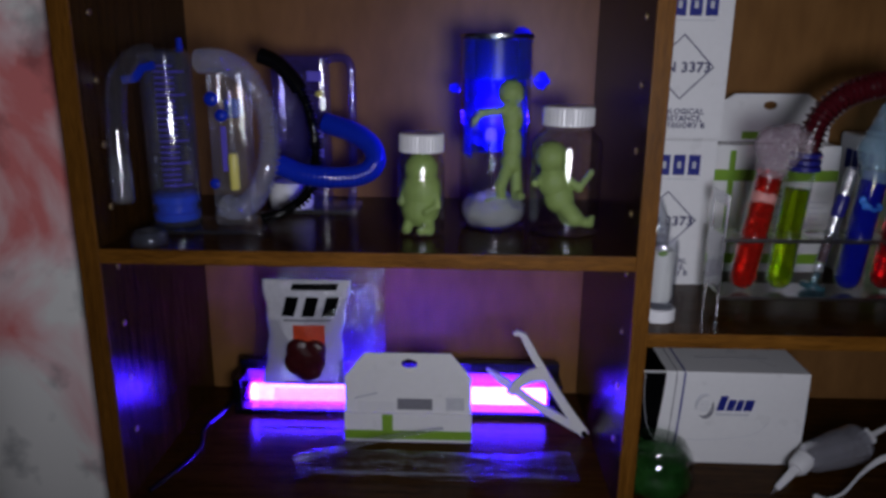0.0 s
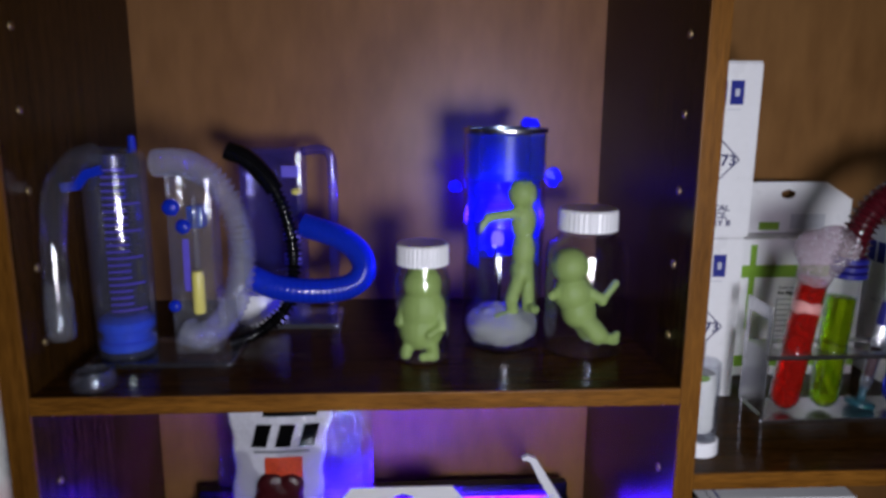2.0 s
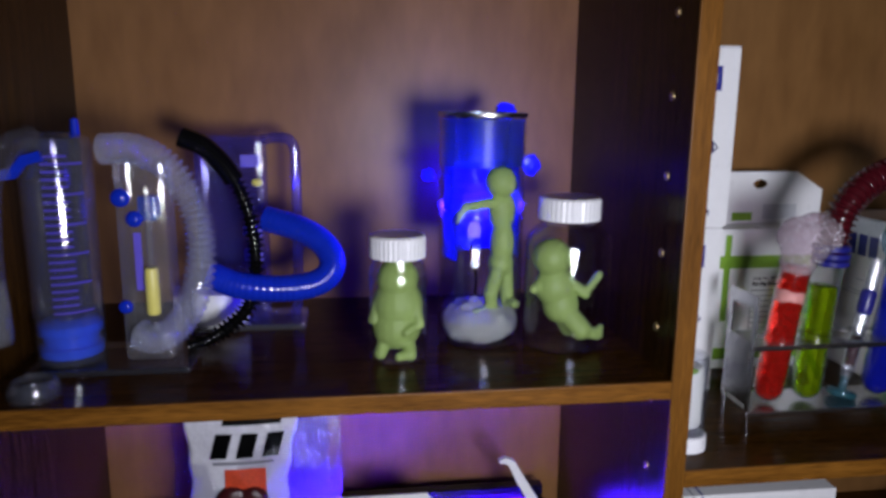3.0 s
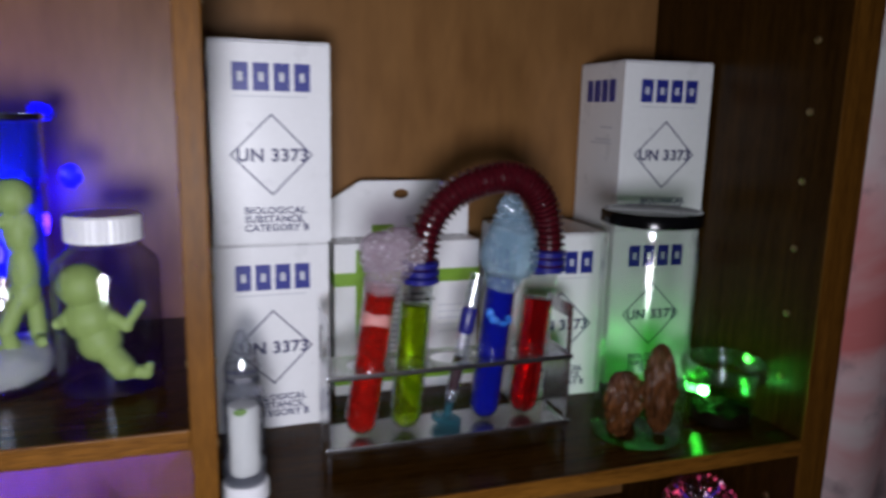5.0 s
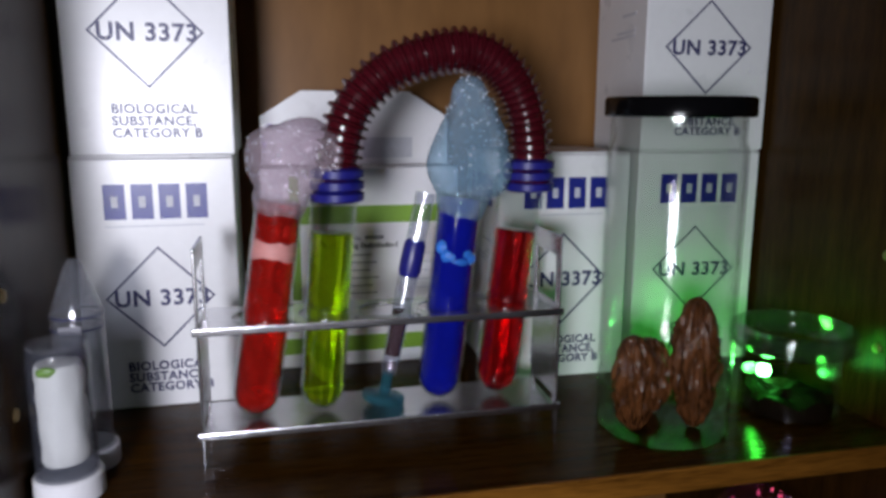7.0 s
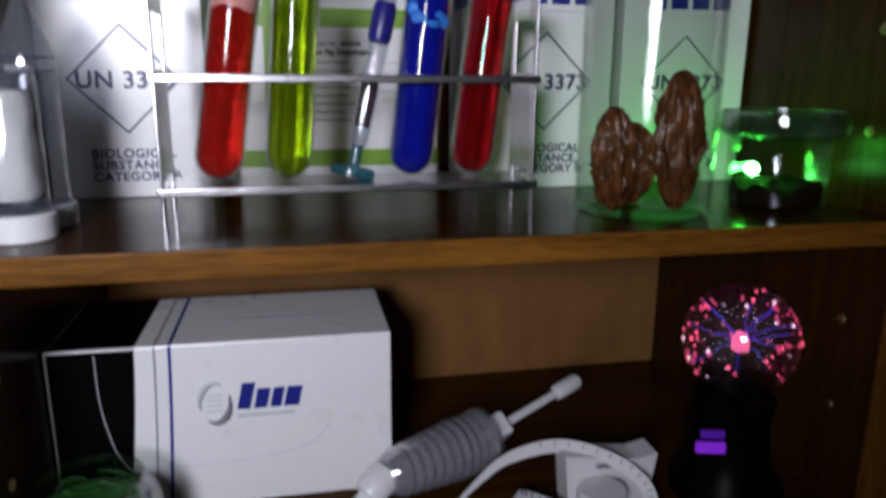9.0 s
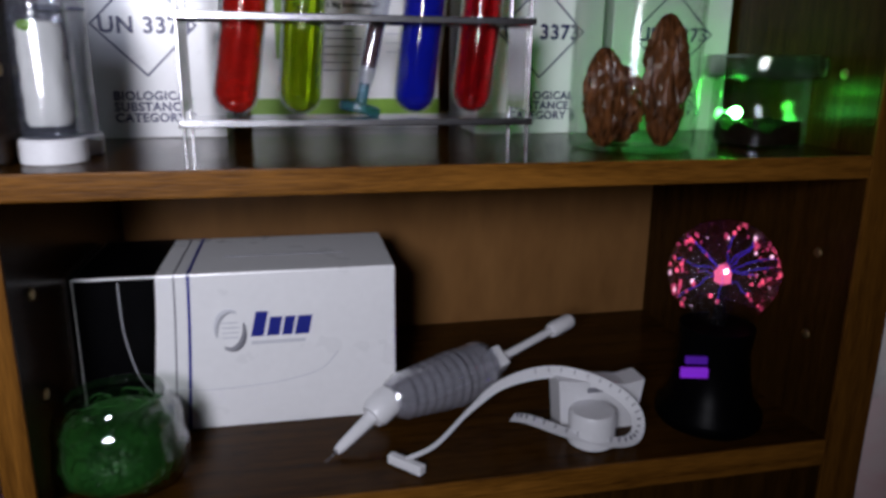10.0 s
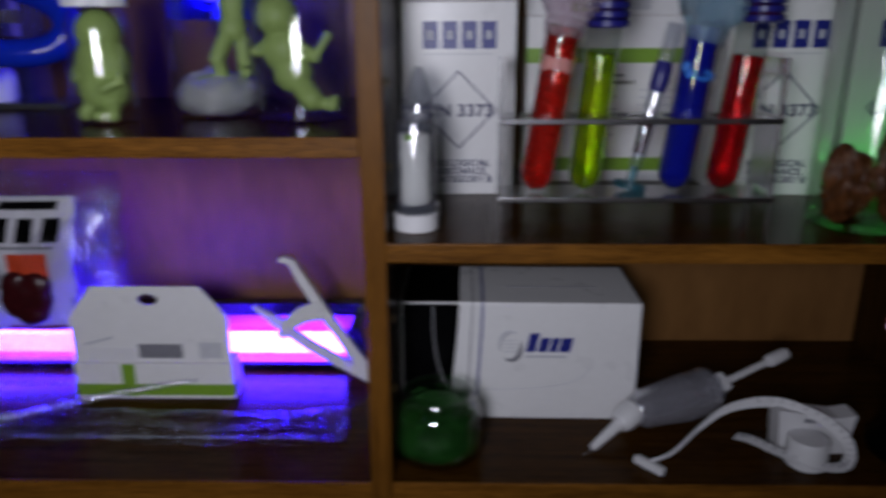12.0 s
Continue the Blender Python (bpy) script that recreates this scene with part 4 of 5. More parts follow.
part("stand", lathe([(0, 0), (0.040, 0), (0.042, 0.003), (0.042, 0.010), (0.034, 0.020), (0.0290, 0.040), (0.0270, 0.062), (0.0290, 0.076), (0.0290, 0.0815), (0, 0.083)], 40), STAND, pg, "glossy black stand", True)
# glowing strips added for the violet reflection on the black stand
part("stand_reflection", box(-0.034, -0.0290, 0.0470, -0.013, -0.0245, 0.0550, 0.001, None, pose(0, 0, 0, 0, 0, -14)), glow("violet_strip", (0.22, 0.02, 0.62), 0.28), pg, "violet reflection on the stand, drawn as a glowing strip")
part("stand_reflection", box(-0.031, -0.0275, 0.0580, -0.014, -0.0235, 0.0640, 0.001, None, pose(0, 0, 0, 0, 0, -14)), glow("dim_violet_reflection", (0.10, 0.01, 0.42), 0.10), pg, "dim violet strip")
part("electrode_post", lathe([(0, 0.082), (0.0075, 0.082), (0.0040, O - 0.025), (0.0034, O - 0.010), (0, O - 0.010)], 16), BLACK, pg, "", True)
part("globe", lathe([(0.0415 * math.sin(radians(a)), O + 0.0415 * math.cos(radians(a))) for a in range(0, 139, 6)], 48), thin_clear("globe_glass", (0.95, 0.93, 0.95), 0.02, 2.6, ripple=200, relief=0.5), pg, "clear glass globe", True)
part("electrode", ellipsoid(box(-0.0048, -0.0048, O - 0.009, 0.0048, 0.0048, O + 0.001, 0.0012), (0, 0, O + 0.001), (0.0052, 0.0052, 0.0052)), ARC_CORE, pg, "glowing pink electrode", True)
part("electrode_spark", ellipsoid(bmesh.new(), (-0.001, -0.0050, O + 0.002), (0.0019, 0.0014, 0.0019), None, 10, 8), glow("spark", (1.0, 0.8, 0.9), 6.0), pg, "white-hot spark", True)
random.seed(11)
for k in range(96):
    # streamers and painted reflections crowd the sides of the glass; few reach its front
    if k < 70:
        a = (0 if k % 2 else math.pi) + random.gauss(0, 0.42)
        z = random.uniform(-0.72, 0.80)
    else:
        a, z = random.uniform(0, 6.28), random.uniform(-0.5, 0.98)
    r = math.sqrt(1 - z * z)
    e = Vector((r * math.cos(a), r * math.sin(a), z)) * 0.0405
    c = Vector((0, 0, O))
    mid = [e * s + Vector((random.uniform(-1, 1), random.uniform(-1, 1), random.uniform(-1, 1))) * 0.0022 for s in (0.35, 0.55, 0.78)]
    if k % 7 == 0:
        part("arc", sweep(smooth_line([c + e * 0.15] + [c + q for q in mid] + [c + e], 4), 0.00026, 5), ARC, pg)
    q = random.uniform(0.0006, 0.0019)
    spot = GLINT_PALE if k % 9 == 4 else (ARC_END, ARC_DIM, ARC_DIM)[k % 3]
    part("arc_glint_spot", ellipsoid(bmesh.new(), c + e, (q * 0.8, q * 0.8, q * random.uniform(0.8, 1.7)), None, 8, 6), spot, pg, "", True)

# ---- ultraviolet lamp on the left bottom shelf ----
UX0, UX1, UY = -0.2900, 0.1680, 0.9170
uv = thing("uv_lamp", (0, 0, Z_LOW), "black ultraviolet tube lamp glowing violet and pink", "lamp")
part("base", box(UX0 - 0.012, UY, 0.0, UX1 + 0.012, UY + 0.056, 0.008, 0.001), BLACK, uv, "black lamp base")
part("back_plate", box(UX0 - 0.012, UY + 0.0405, 0.0082, UX1 + 0.012, UY + 0.056, 0.0555, 0.001), BLACK, uv)
part("hood", box(UX0 - 0.012, UY + 0.0405, 0.056, UX1 + 0.012, UY + 0.056, 0.070, 0.001), BLACK, uv, "black lamp hood")
for x in (UX0 - 0.012, UX1):
    part("end_plate", box(x, UY, 0.0082, x + 0.012, UY + 0.040, 0.0555, 0.001), BLACK, uv)
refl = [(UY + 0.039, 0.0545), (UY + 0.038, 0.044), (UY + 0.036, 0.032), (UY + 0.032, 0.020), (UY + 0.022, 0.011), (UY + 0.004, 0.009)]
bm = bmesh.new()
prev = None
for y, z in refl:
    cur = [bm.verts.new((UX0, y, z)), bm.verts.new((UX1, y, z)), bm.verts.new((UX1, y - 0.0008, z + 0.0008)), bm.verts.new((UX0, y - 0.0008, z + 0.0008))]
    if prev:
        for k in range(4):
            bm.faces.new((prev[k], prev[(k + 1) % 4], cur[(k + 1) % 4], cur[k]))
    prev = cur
part("reflector", bm, REFLECTOR, uv, "curved reflector with the violet glow in its colour")
part("tube_core", sweep([Vector((UX0 + 0.004 + (UX1 - UX0 - 0.008) * k / 8, UY + 0.020, 0.0280)) for k in range(9)], 0.0128, 24), TUBE_GLOW, uv, "glowing violet core", True)
part("tube", sweep([Vector((UX0 + 0.004 + (UX1 - UX0 - 0.008) * k / 8, UY + 0.020, 0.0280)) for k in range(9)], 0.0178, 24, caps=False), TUBE_GLASS, uv, "glass tube with the magenta halo in its tint", True)
for x in (UX0, UX1 - 0.010):
    part("tube_cap", sweep([Vector((x, UY + 0.020, 0.0280)), Vector((x + 0.010, UY + 0.020, 0.0280))], 0.0150, 24), BLACK, uv, "", True)
cord = smooth_line([(UX0 - 0.010, UY + 0.03, 0.020), (-0.318, 0.910, 0.006), (-0.330, 0.865, 0.003), (-0.318, 0.815, 0.003), (-0.330, 0.760, 0.003), (-0.345, 0.716, 0.003)], 8)
part("cord", sweep(cord, 0.0028, 8), BLACK, uv, "black power cord", True)

# ---- low kit box with hang tab ----
kb = thing("kit_box", (-0.040, 0.848, Z_LOW), "low white hang-tab box with green band, standing before the lamp", "box", size=1.042)
part("box_body", box(-0.084, 0, 0, 0.084, 0.030, 0.041, 0.001), CARTON, kb)
tab = part("hang_tab", hole_tab(0.166, 0.112, 0.0415, 0.126, 0.092, 0.002, 0.112, 0.0105, 0.0065, 0.003, 0.0045), CARTON, kb, "white card tab with oval hanging hole")
part("green_band", box(-0.0842, -0.0004, 0.004, 0.0842, 0.02, 0.017), INK_GREEN, kb, "green printed band")
part("green_upright", box(-0.034, -0.0007, 0.003, -0.020, 0.001, 0.040), INK_GREEN, kb, "green printed stripe")
part("grey_picture", box(-0.014, 0.0026, 0.046, 0.032, 0.0032, 0.062), INK_GREY, tab)
part("grey_picture", box(0.050, 0.0026, 0.046, 0.074, 0.0032, 0.064), INK_PALE, tab)
part("grey_stroke", prism([(-0.070, 0.060), (-0.040, 0.068), (-0.040, 0.071), (-0.070, 0.063)], 0.0026, 0.0032), INK_PALE, tab)
part("white_sticker", box(-0.066, 0.0024, 0.0425, -0.018, 0.0031, 0.058), WHITE, tab)

# ---- caliper ----
cl = thing("caliper", (0.2070, 0.865, Z_LOW), "white plastic skinfold caliper standing open against the lamp", "caliper", size=1.04)


def stroke(points, w, y0, y1):
    """A flat plate that follows a line of (x, z) with the half-widths w."""
    left, right = [], []
    for i, (x, z) in enumerate(points):
        a, b = points[max(i - 1, 0)], points[min(i + 1, len(points) - 1)]
        d = Vector((b[0] - a[0], b[1] - a[1])).normalized()
        k = w[i] if isinstance(w, (list, tuple)) else w
        left.append((x - d.y * k, z + d.x * k))
        right.append((x + d.y * k, z - d.x * k))
    return prism(left + list(reversed(right)), y0, y1)


part("long_arm", stroke([(0.000, 0.006), (-0.028, 0.045), (-0.055, 0.088), (-0.078, 0.128), (-0.088, 0.147), (-0.096, 0.151), (-0.101, 0.149)], [0.006, 0.006, 0.0055, 0.005, 0.004, 0.003, 0.002], 0, 0.006), WHITE, cl, "long hooked white arm")
part("short_arm", stroke([(0.000, 0.006), (-0.035, 0.026), (-0.075, 0.050), (-0.110, 0.078), (-0.134, 0.096)], [0.006, 0.0055, 0.0055, 0.0055, 0.001], 0.007, 0.013), WHITE, cl, "white pointed arm")
part("scale_arm", stroke([(-0.060, 0.096), (-0.078, 0.092), (-0.092, 0.082), (-0.104, 0.066)], [0.010, 0.009, 0.007, 0.005], -0.004, 0.0), WHITE, cl, "white curved scale arm")
part("pivot", lathe([(0, -0.002), (0.004, -0.002), (0.0045, 0), (0.0045, 0.014), (0, 0.015)], 20, None, Matrix.Translation((-0.002, 0, 0.0085)) @ pose(0, 0, 0, -90, 0, 0)), BLACK, cl, "dark pivot pin", True)

# ---- printed plastic bag ----
bg = thing("plastic_bag", (-0.183, 0.8890, Z_LOW), "clear bag with white printed panel and dark red heart", "bag", size=1.041)


def film(x0, x1, z0, z1, y0, y1, bulge, seed, nx=16, nz=18, puff=0.0):
    """A wrinkled film panel from its foot (y0, z0) to its top (y1, z1)."""
    bm, grid = bmesh.new(), []
    for j in range(nz + 1):
        row = []
        for i in range(nx + 1):
            u, v = i / nx, j / nz
            q = noise.noise(Vector((u * 3.1, v * 3.7, seed))) + 0.5 * noise.noise(Vector((u * 8, v * 9, seed + 4)))
            env = math.sin(math.pi * u) ** 0.5 * math.sin(math.pi * min(1, 0.05 + v)) ** 0.5 if 0 < u < 1 and v < 0.95 else 0
            row.append(bm.verts.new((x0 + (x1 - x0) * u + 0.004 * noise.noise(Vector((v * 4, seed, 0))), y0 + (y1 - y0) * v - puff * env + bulge * q, z0 + (z1 - z0) * v)))
        grid.append(row)
    for a, b in zip(grid, grid[1:]):
        for i in range(nx):
            bm.faces.new((a[i], a[i + 1], b[i + 1], b[i]))
    return bm


def solid(ob, t=0.0005):
    so = ob.modifiers.new("solid", "SOLIDIFY")
    so.thickness = t
    return ob


CLEAR_BAG = thin_clear("bag_film", (0.97, 0.97, 0.985), 0.05, 1.9, ripple=90, relief=0.5)
solid(part("front_film", film(-0.070, 0.104, 0.003, 0.236, -0.014, 0.010, 0.0045, 1.0, nx=40, nz=44, puff=0.010), CLEAR_BAG, bg, "clear wrinkled film", True))
solid(part("back_film", film(-0.070, 0.104, 0.003, 0.236, 0.004, 0.016, 0.0016, 7.0), FILM, bg, "clear wrinkled film", True))


def pouch_half(v):
    """The pouch's half width at the share v of its height: wide at both seams, waisted between them."""
    return 0.0500 + 0.0080 * abs(2 * v - 0.9) ** 1.5 + 0.0012 * math.sin(23 * v)


def pouch(z0, z1, y, seed, side):
    """One face of the sealed white pouch, bulging between its seams."""
    bm, grid, nx, nz = bmesh.new(), [], 26, 34
    for j in range(nz + 1):
        row, v = [], j / nz
        for i in range(nx + 1):
            u = 2 * i / nx - 1
            puff = 0.010 * (1 - u * u) * math.sin(math.pi * v) ** 0.7
            q = 0.0022 * noise.noise(Vector((u * 2.4, v * 5.5, seed))) + 0.0012 * noise.noise(Vector((u * 7, v * 11, seed + 3)))
            row.append(bm.verts.new((-0.006 + 0.008 * v + u * pouch_half(v), y + side * (puff + q * (1 - u ** 4)), z0 + (z1 - z0) * v)))
        grid.append(row)
    for a, b in zip(grid, grid[1:]):
        for i in range(nx):
            bm.faces.new((a[i], a[i + 1], b[i + 1], b[i]))
    return bm


def on_pouch(x0, x1, z0, z1, slant=0.0, lift=0.0):
    """A printed patch that follows the bulge of the pouch's front."""
    bm, grid = bmesh.new(), []
    for j in range(7):
        row = []
        for i in range(9):
            x, z = x0 + (x1 - x0) * i / 8 + slant * j / 6, z0 + (z1 - z0) * j / 6
            v = (z - 0.062) / 0.150
            u = (x + 0.006 - 0.008 * v) / pouch_half(v)
            y = -(0.010 * (1 - u * u) * math.sin(math.pi * v) ** 0.7 + 0.0022 * noise.noise(Vector((u * 2.4, v * 5.5, 3.0))) * (1 - u ** 4)) - 0.0030 - lift
            row.append(bm.verts.new((x, y, z)))
        grid.append(row)
    for a, b in zip(grid, grid[1:]):
        for i in range(8):
            bm.faces.new((a[i], a[i + 1], b[i + 1], b[i]))
    return bm


WHITE_FILM = mat("white_film", (0.60, 0.60, 0.66), 0.22, 0, 0.12, 22, 0.6)
solid(part("white_panel", pouch(0.062, 0.212, 0.0, 3.0, -1), WHITE_FILM, bg, "white printed film pouch", True))
solid(part("white_panel", pouch(0.062, 0.212, 0.001, 6.0, 0.3), WHITE_FILM, bg, "back of the white film pouch", True))
solid(part("milky_strip", film(0.040, 0.092, 0.066, 0.205, -0.004, 0.006, 0.0060, 5.0, nx=16, nz=30), thin_clear("milky_film", (0.9, 0.9, 0.95), 0.1, 1.5, 0.15, (0.70, 0.70, 0.85), True), bg, "milky see-through film strip", True))
solid(part("lower_panel", film(-0.046, 0.066, 0.030, 0.060, -0.012, -0.008, 0.0016, 2.0, nx=16, nz=8), thin_clear("sheer_white_film", (0.95, 0.93, 0.97), 0.2, 1.3, 0.16, (0.9, 0.9, 0.95), True), bg, "sheer white film band at the foot", True))
for k in range(3):
    x = -0.031 + k * 0.0265
    solid(part("logo_block", on_pouch(x, x + 0.017, 0.164, 0.190, 0.007), INK_BLACK, bg, "black slanted logo block"), 0.0002)
solid(part("top_print", on_pouch(-0.018, 0.042, 0.199, 0.2075, 0.003), INK_BLACK, bg, "black print along the top seam"), 0.0002)
solid(part("print_line", on_pouch(-0.028, 0.034, 0.157, 0.1600), INK_GREY, bg), 0.0002)
solid(part("red_print", on_pouch(-0.016, 0.026, 0.124, 0.152), mat("red_print", (0.55, 0.060, 0.02), 0.4, 0, 0.3, 60, 0), bg, "orange-red printed patch"), 0.0002)
solid(part("red_print", on_pouch(-0.030, 0.034, 0.066, 0.0690), mat("dark_red_print", (0.25, 0.02, 0.05), 0.4, 0, 0.3, 60, 0), bg, "dark red print along the foot"), 0.0002)
bm = bmesh.new()
for c, r in (((0.000, -0.012, 0.104), (0.027, 0.009, 0.026)), ((-0.010, -0.012, 0.118), (0.016, 0.008, 0.016)), ((0.012, -0.012, 0.117), (0.016, 0.008, 0.015)), ((0.002, -0.012, 0.086), (0.018, 0.008, 0.013)), ((-0.014, -0.012, 0.100), (0.015, 0.008, 0.018))):
    ellipsoid(bm, c, r)
for v in bm.verts:
    v.co += v.normal * 0.0015 * noise.noise(v.co * 90)
ob = part("rubber_heart", bm, HEART, bg, "dark red rubber heart", True)
re = ob.modifiers.new("merge", "REMESH")
re.mode, re.voxel_size, re.use_smooth_shade = "VOXEL", 0.002, True

# ---- clear sleeves and pipette before the lamp ----
sl = tagged(new("clear_sleeve", finish(bmesh.new(), "clear_sleeve", thin_clear("sleeve_film", (0.97, 0.97, 0.98), 0.06, 1.5, ripple=160, relief=0.6))), "flat crinkled clear plastic sleeve lying on the bottom shelf", "plastic sleeve")
sl.location = (-0.004, 0.020, 0.0)
bm, grid = bmesh.new(), []
for j in range(29):
    row = []
    for i in range(91):
        x, y = -0.175 + 0.36 * i / 90, 0.734 + 0.066 * j / 28
        ridge = 1 - min(1.0, 5 * abs(noise.noise(Vector((x * 7, y * 46, 2)))))
        z = Z_LOW + 0.002 + 0.0065 * ridge ** 2 + 0.0012 * noise.noise(Vector((x * 60, y * 40, 5)))
        row.append(bm.verts.new((x + 0.008 * noise.noise(Vector((y * 40, 1, 0))), y + 0.006 * noise.noise(Vector((x * 25, 3, 0))), max(z, Z_LOW + 0.001))))
    grid.append(row)
for a, b in zip(grid, grid[1:]):
    for i in range(90):
        bm.faces.new((a[i], a[i + 1], b[i + 1], b[i]))
bm.to_mesh(sl.data)
bm.free()
sl.data.shade_smooth()
solid(sl, 0.0004)
# hazy strip added for one of the bright streaks on the film
part("streak_strip", box(-0.150, 0.7385, Z_LOW + 0.0060, 0.155, 0.7425, Z_LOW + 0.0066), HAZY, sl, "hazy strip for a bright streak on the film")
pp = thing("pipette", (-0.156, 0.786, Z_LOW + 0.015), "thin clear plastic pipette lying across the clear sleeve", "pipette")
part("stem", sweep([Vector((0, 0, 0)), Vector((0.08, 0.036, 0.004)), Vector((0.165, 0.058, 0.010))], lambda u: 0.0020 + 0.0022 * (u < 0.6), 12), HAZY, pp, "", True)
part("bulb", lathe([(0, -0.03), (0.005, -0.028), (0.0065, -0.02), (0.0060, -0.006), (0.0042, 0.0), (0, 0.0)], 16, None, Vector((0.08, 0.036, 0.004)).to_track_quat("Z", "Y").to_matrix().to_4x4()), HAZY, pp, "", True)


# ---- specimens on the left shelf ----
def figurine(place, turn, balls, label, size=1.037):
    """A small rubber doll as one plain mesh of merged rounded forms: ((x, y, z), (rx, ry, rz)) or limbs ((a), (b), r)."""
    bm = bmesh.new()
    for item in balls:
        if len(item) == 2:
            ellipsoid(bm, item[0], item[1], None, 18, 12)
        else:
            a, b, r = Vector(item[0]), Vector(item[1]), item[2]
            sweep([a.lerp(b, k / 5) for k in range(6)], r, 12, bm)
            ellipsoid(bm, b, (r, r, r), None, 12, 8)
            ellipsoid(bm, a, (r, r, r), None, 12, 8)
    ob = tagged(new("figurine", finish(bm, "figurine", DOLL, True)), label, "doll", "rubber figurines in jars")
    re = ob.modifiers.new("merge", "REMESH")
    re.mode, re.voxel_size, re.use_smooth_shade = "VOXEL", 0.0011, True
    sm = ob.modifiers.new("soften", "SMOOTH")
    sm.factor, sm.iterations = 0.5, 3
    ob.matrix_world = pose(*place, 0, 0, turn) @ Matrix.Scale(size, 4)
    return ob


def capped_jar(place, r, h, cap_r, cap_h, label, square):
    j = thing("specimen_jar", place, label, "jar", "capped specimen jars", size=1.037)
    neck = cap_r - 0.003
    z1 = h - cap_h
    part("glass_wall", vessel([(0, 0), (r - 0.004, 0), (r - 0.0005, 0.003), (r, 0.007), (r, z1 - square - 0.006), (r * 0.965, z1 - square), (neck, z1 - 0.002), (neck, z1 + cap_h * 0.5)], 0.0015, 40), GLASS, j, "clear wall", True)
    bm, n = bmesh.new(), 72
    rib = [[], [], [], []]
    for k in range(n):
        a = 2 * math.pi * k / n
        q = cap_r - (0.0007 if k % 2 else 0.0)
        for ring, (rr, z) in zip(rib, ((q, z1), (q, h - 0.002), (cap_r - 0.002, h), (cap_r - 0.002, z1))):
            ring.append(bm.verts.new((rr * math.cos(a), rr * math.sin(a), z)))
    for a, b in zip(rib, rib[1:]):
        if a is rib[2]:
            continue
        for k in range(n):
            bm.faces.new((a[k], a[(k + 1) % n], b[(k + 1) % n], b[k]))
    bm.faces.new(rib[2])
    for k in range(n):
        bm.faces.new((rib[0][k], rib[3][k], rib[3][(k + 1) % n], rib[0][(k + 1) % n]))
    bm.faces.new(list(reversed(rib[3])))
    part("cap", bm, WHITE, j, "white ribbed screw cap")
    return j


J1 = (-0.0182, 0.7845, Z_LEFT)
capped_jar(J1, 0.0265, 0.1150, 0.0250, 0.0200, "small clear jar with white ribbed cap, holding a green figurine", 0.012)
figurine((J1[0], J1[1], Z_LEFT + 0.002), -12, [((0, 0, 0.073), (0.0190, 0.0180, 0.0185)), ((0, 0.001, 0.048), (0.0228, 0.0195, 0.026)), ((-0.001, 0.0, 0.028), (0.0222, 0.0195, 0.021)),
         ((-0.016, -0.003, 0.056), (-0.021, -0.008, 0.036), 0.0048), ((0.016, -0.003, 0.056), (0.0205, -0.010, 0.034), 0.0048), ((0.0205, -0.010, 0.034), (0.010, -0.017, 0.028), 0.0042),
         ((-0.009, -0.002, 0.022), (-0.014, -0.012, 0.0065), 0.0062), ((0.009, -0.002, 0.022), (0.013, -0.013, 0.0065), 0.0062), ((0.013, -0.013, 0.0065), (0.004, -0.019, 0.006), 0.0045)],
         "pale green rubber figurine squeezed upright in the small jar")
J2 = (0.1519, 0.8094, Z_LEFT)
capped_jar(J2, 0.0410, 0.1440, 0.0290, 0.0210, "larger clear jar with white ribbed cap, holding a curled green figurine", 0.016)
figurine((J2[0] - 0.004, J2[1] - 0.004, Z_LEFT + 0.004), 0, [((-0.014, -0.004, 0.084), (0.0185, 0.0185, 0.0180)), ((-0.010, -0.002, 0.056), (0.0190, 0.0170, 0.020)), ((-0.003, -0.002, 0.037), (0.0175, 0.0160, 0.018)),
         ((0.000, -0.004, 0.062), (0.018, -0.010, 0.050), 0.0056), ((0.018, -0.010, 0.050), (0.030, -0.012, 0.068), 0.0040), ((-0.022, -0.004, 0.062), (-0.031, -0.010, 0.055), 0.0050),
         ((0.002, -0.006, 0.030), (0.014, -0.014, 0.016), 0.0105), ((0.014, -0.014, 0.014), (0.031, -0.012, 0.010), 0.0060), ((0.0, 0.004, 0.028), (0.010, 0.008, 0.012), 0.010), ((0.031, -0.012, 0.010), (0.034, -0.012, 0.016), 0.0036)],
         "pale green rubber figurine curled on its side in the jar")

VX, VY = 0.0675, 0.8278
vase = thing("glass_cylinder", (VX, VY, Z_LEFT), "tall clear glass cylinder holding a green figurine and film", "glass cylinder", size=1.038)
part("glass_wall", vessel([(0, 0), (0.034, 0), (0.0390, 0.004), (0.0405, 0.010), (0.0405, 0.2155), (0.0412, 0.2170), (0.0412, 0.2195)], 0.0017, 48), GLASS, vase, "", True)
part("rim_band", lathe([(0.0413, 0.2165), (0.0419, 0.2180), (0.0413, 0.2205), (0.0393, 0.2205), (0.0393, 0.2165)], 48), STEEL, vase, "bright polished rim", True)
bm = lathe([(0.0380, 0.172), (0.0384, 0.180), (0.0384, 0.214), (0.0375, 0.2145), (0.0371, 0.180), (0.0371, 0.172)], 40)
# the blue light on the frosted band is put into its colour
part("frosted_band", bm, thin_clear("frosted", (0.74, 0.86, 1.0), 0.3, 1.2, 0.30, (0.30, 0.52, 0.98), True), vase, "pale frosted band inside the top, tinted with the blue glow", True)
bm = bmesh.new()
bmesh.ops.create_icosphere(bm, subdivisions=4, radius=1, matrix=Matrix.Diagonal((0.0385, 0.0385, 0.021, 1)))
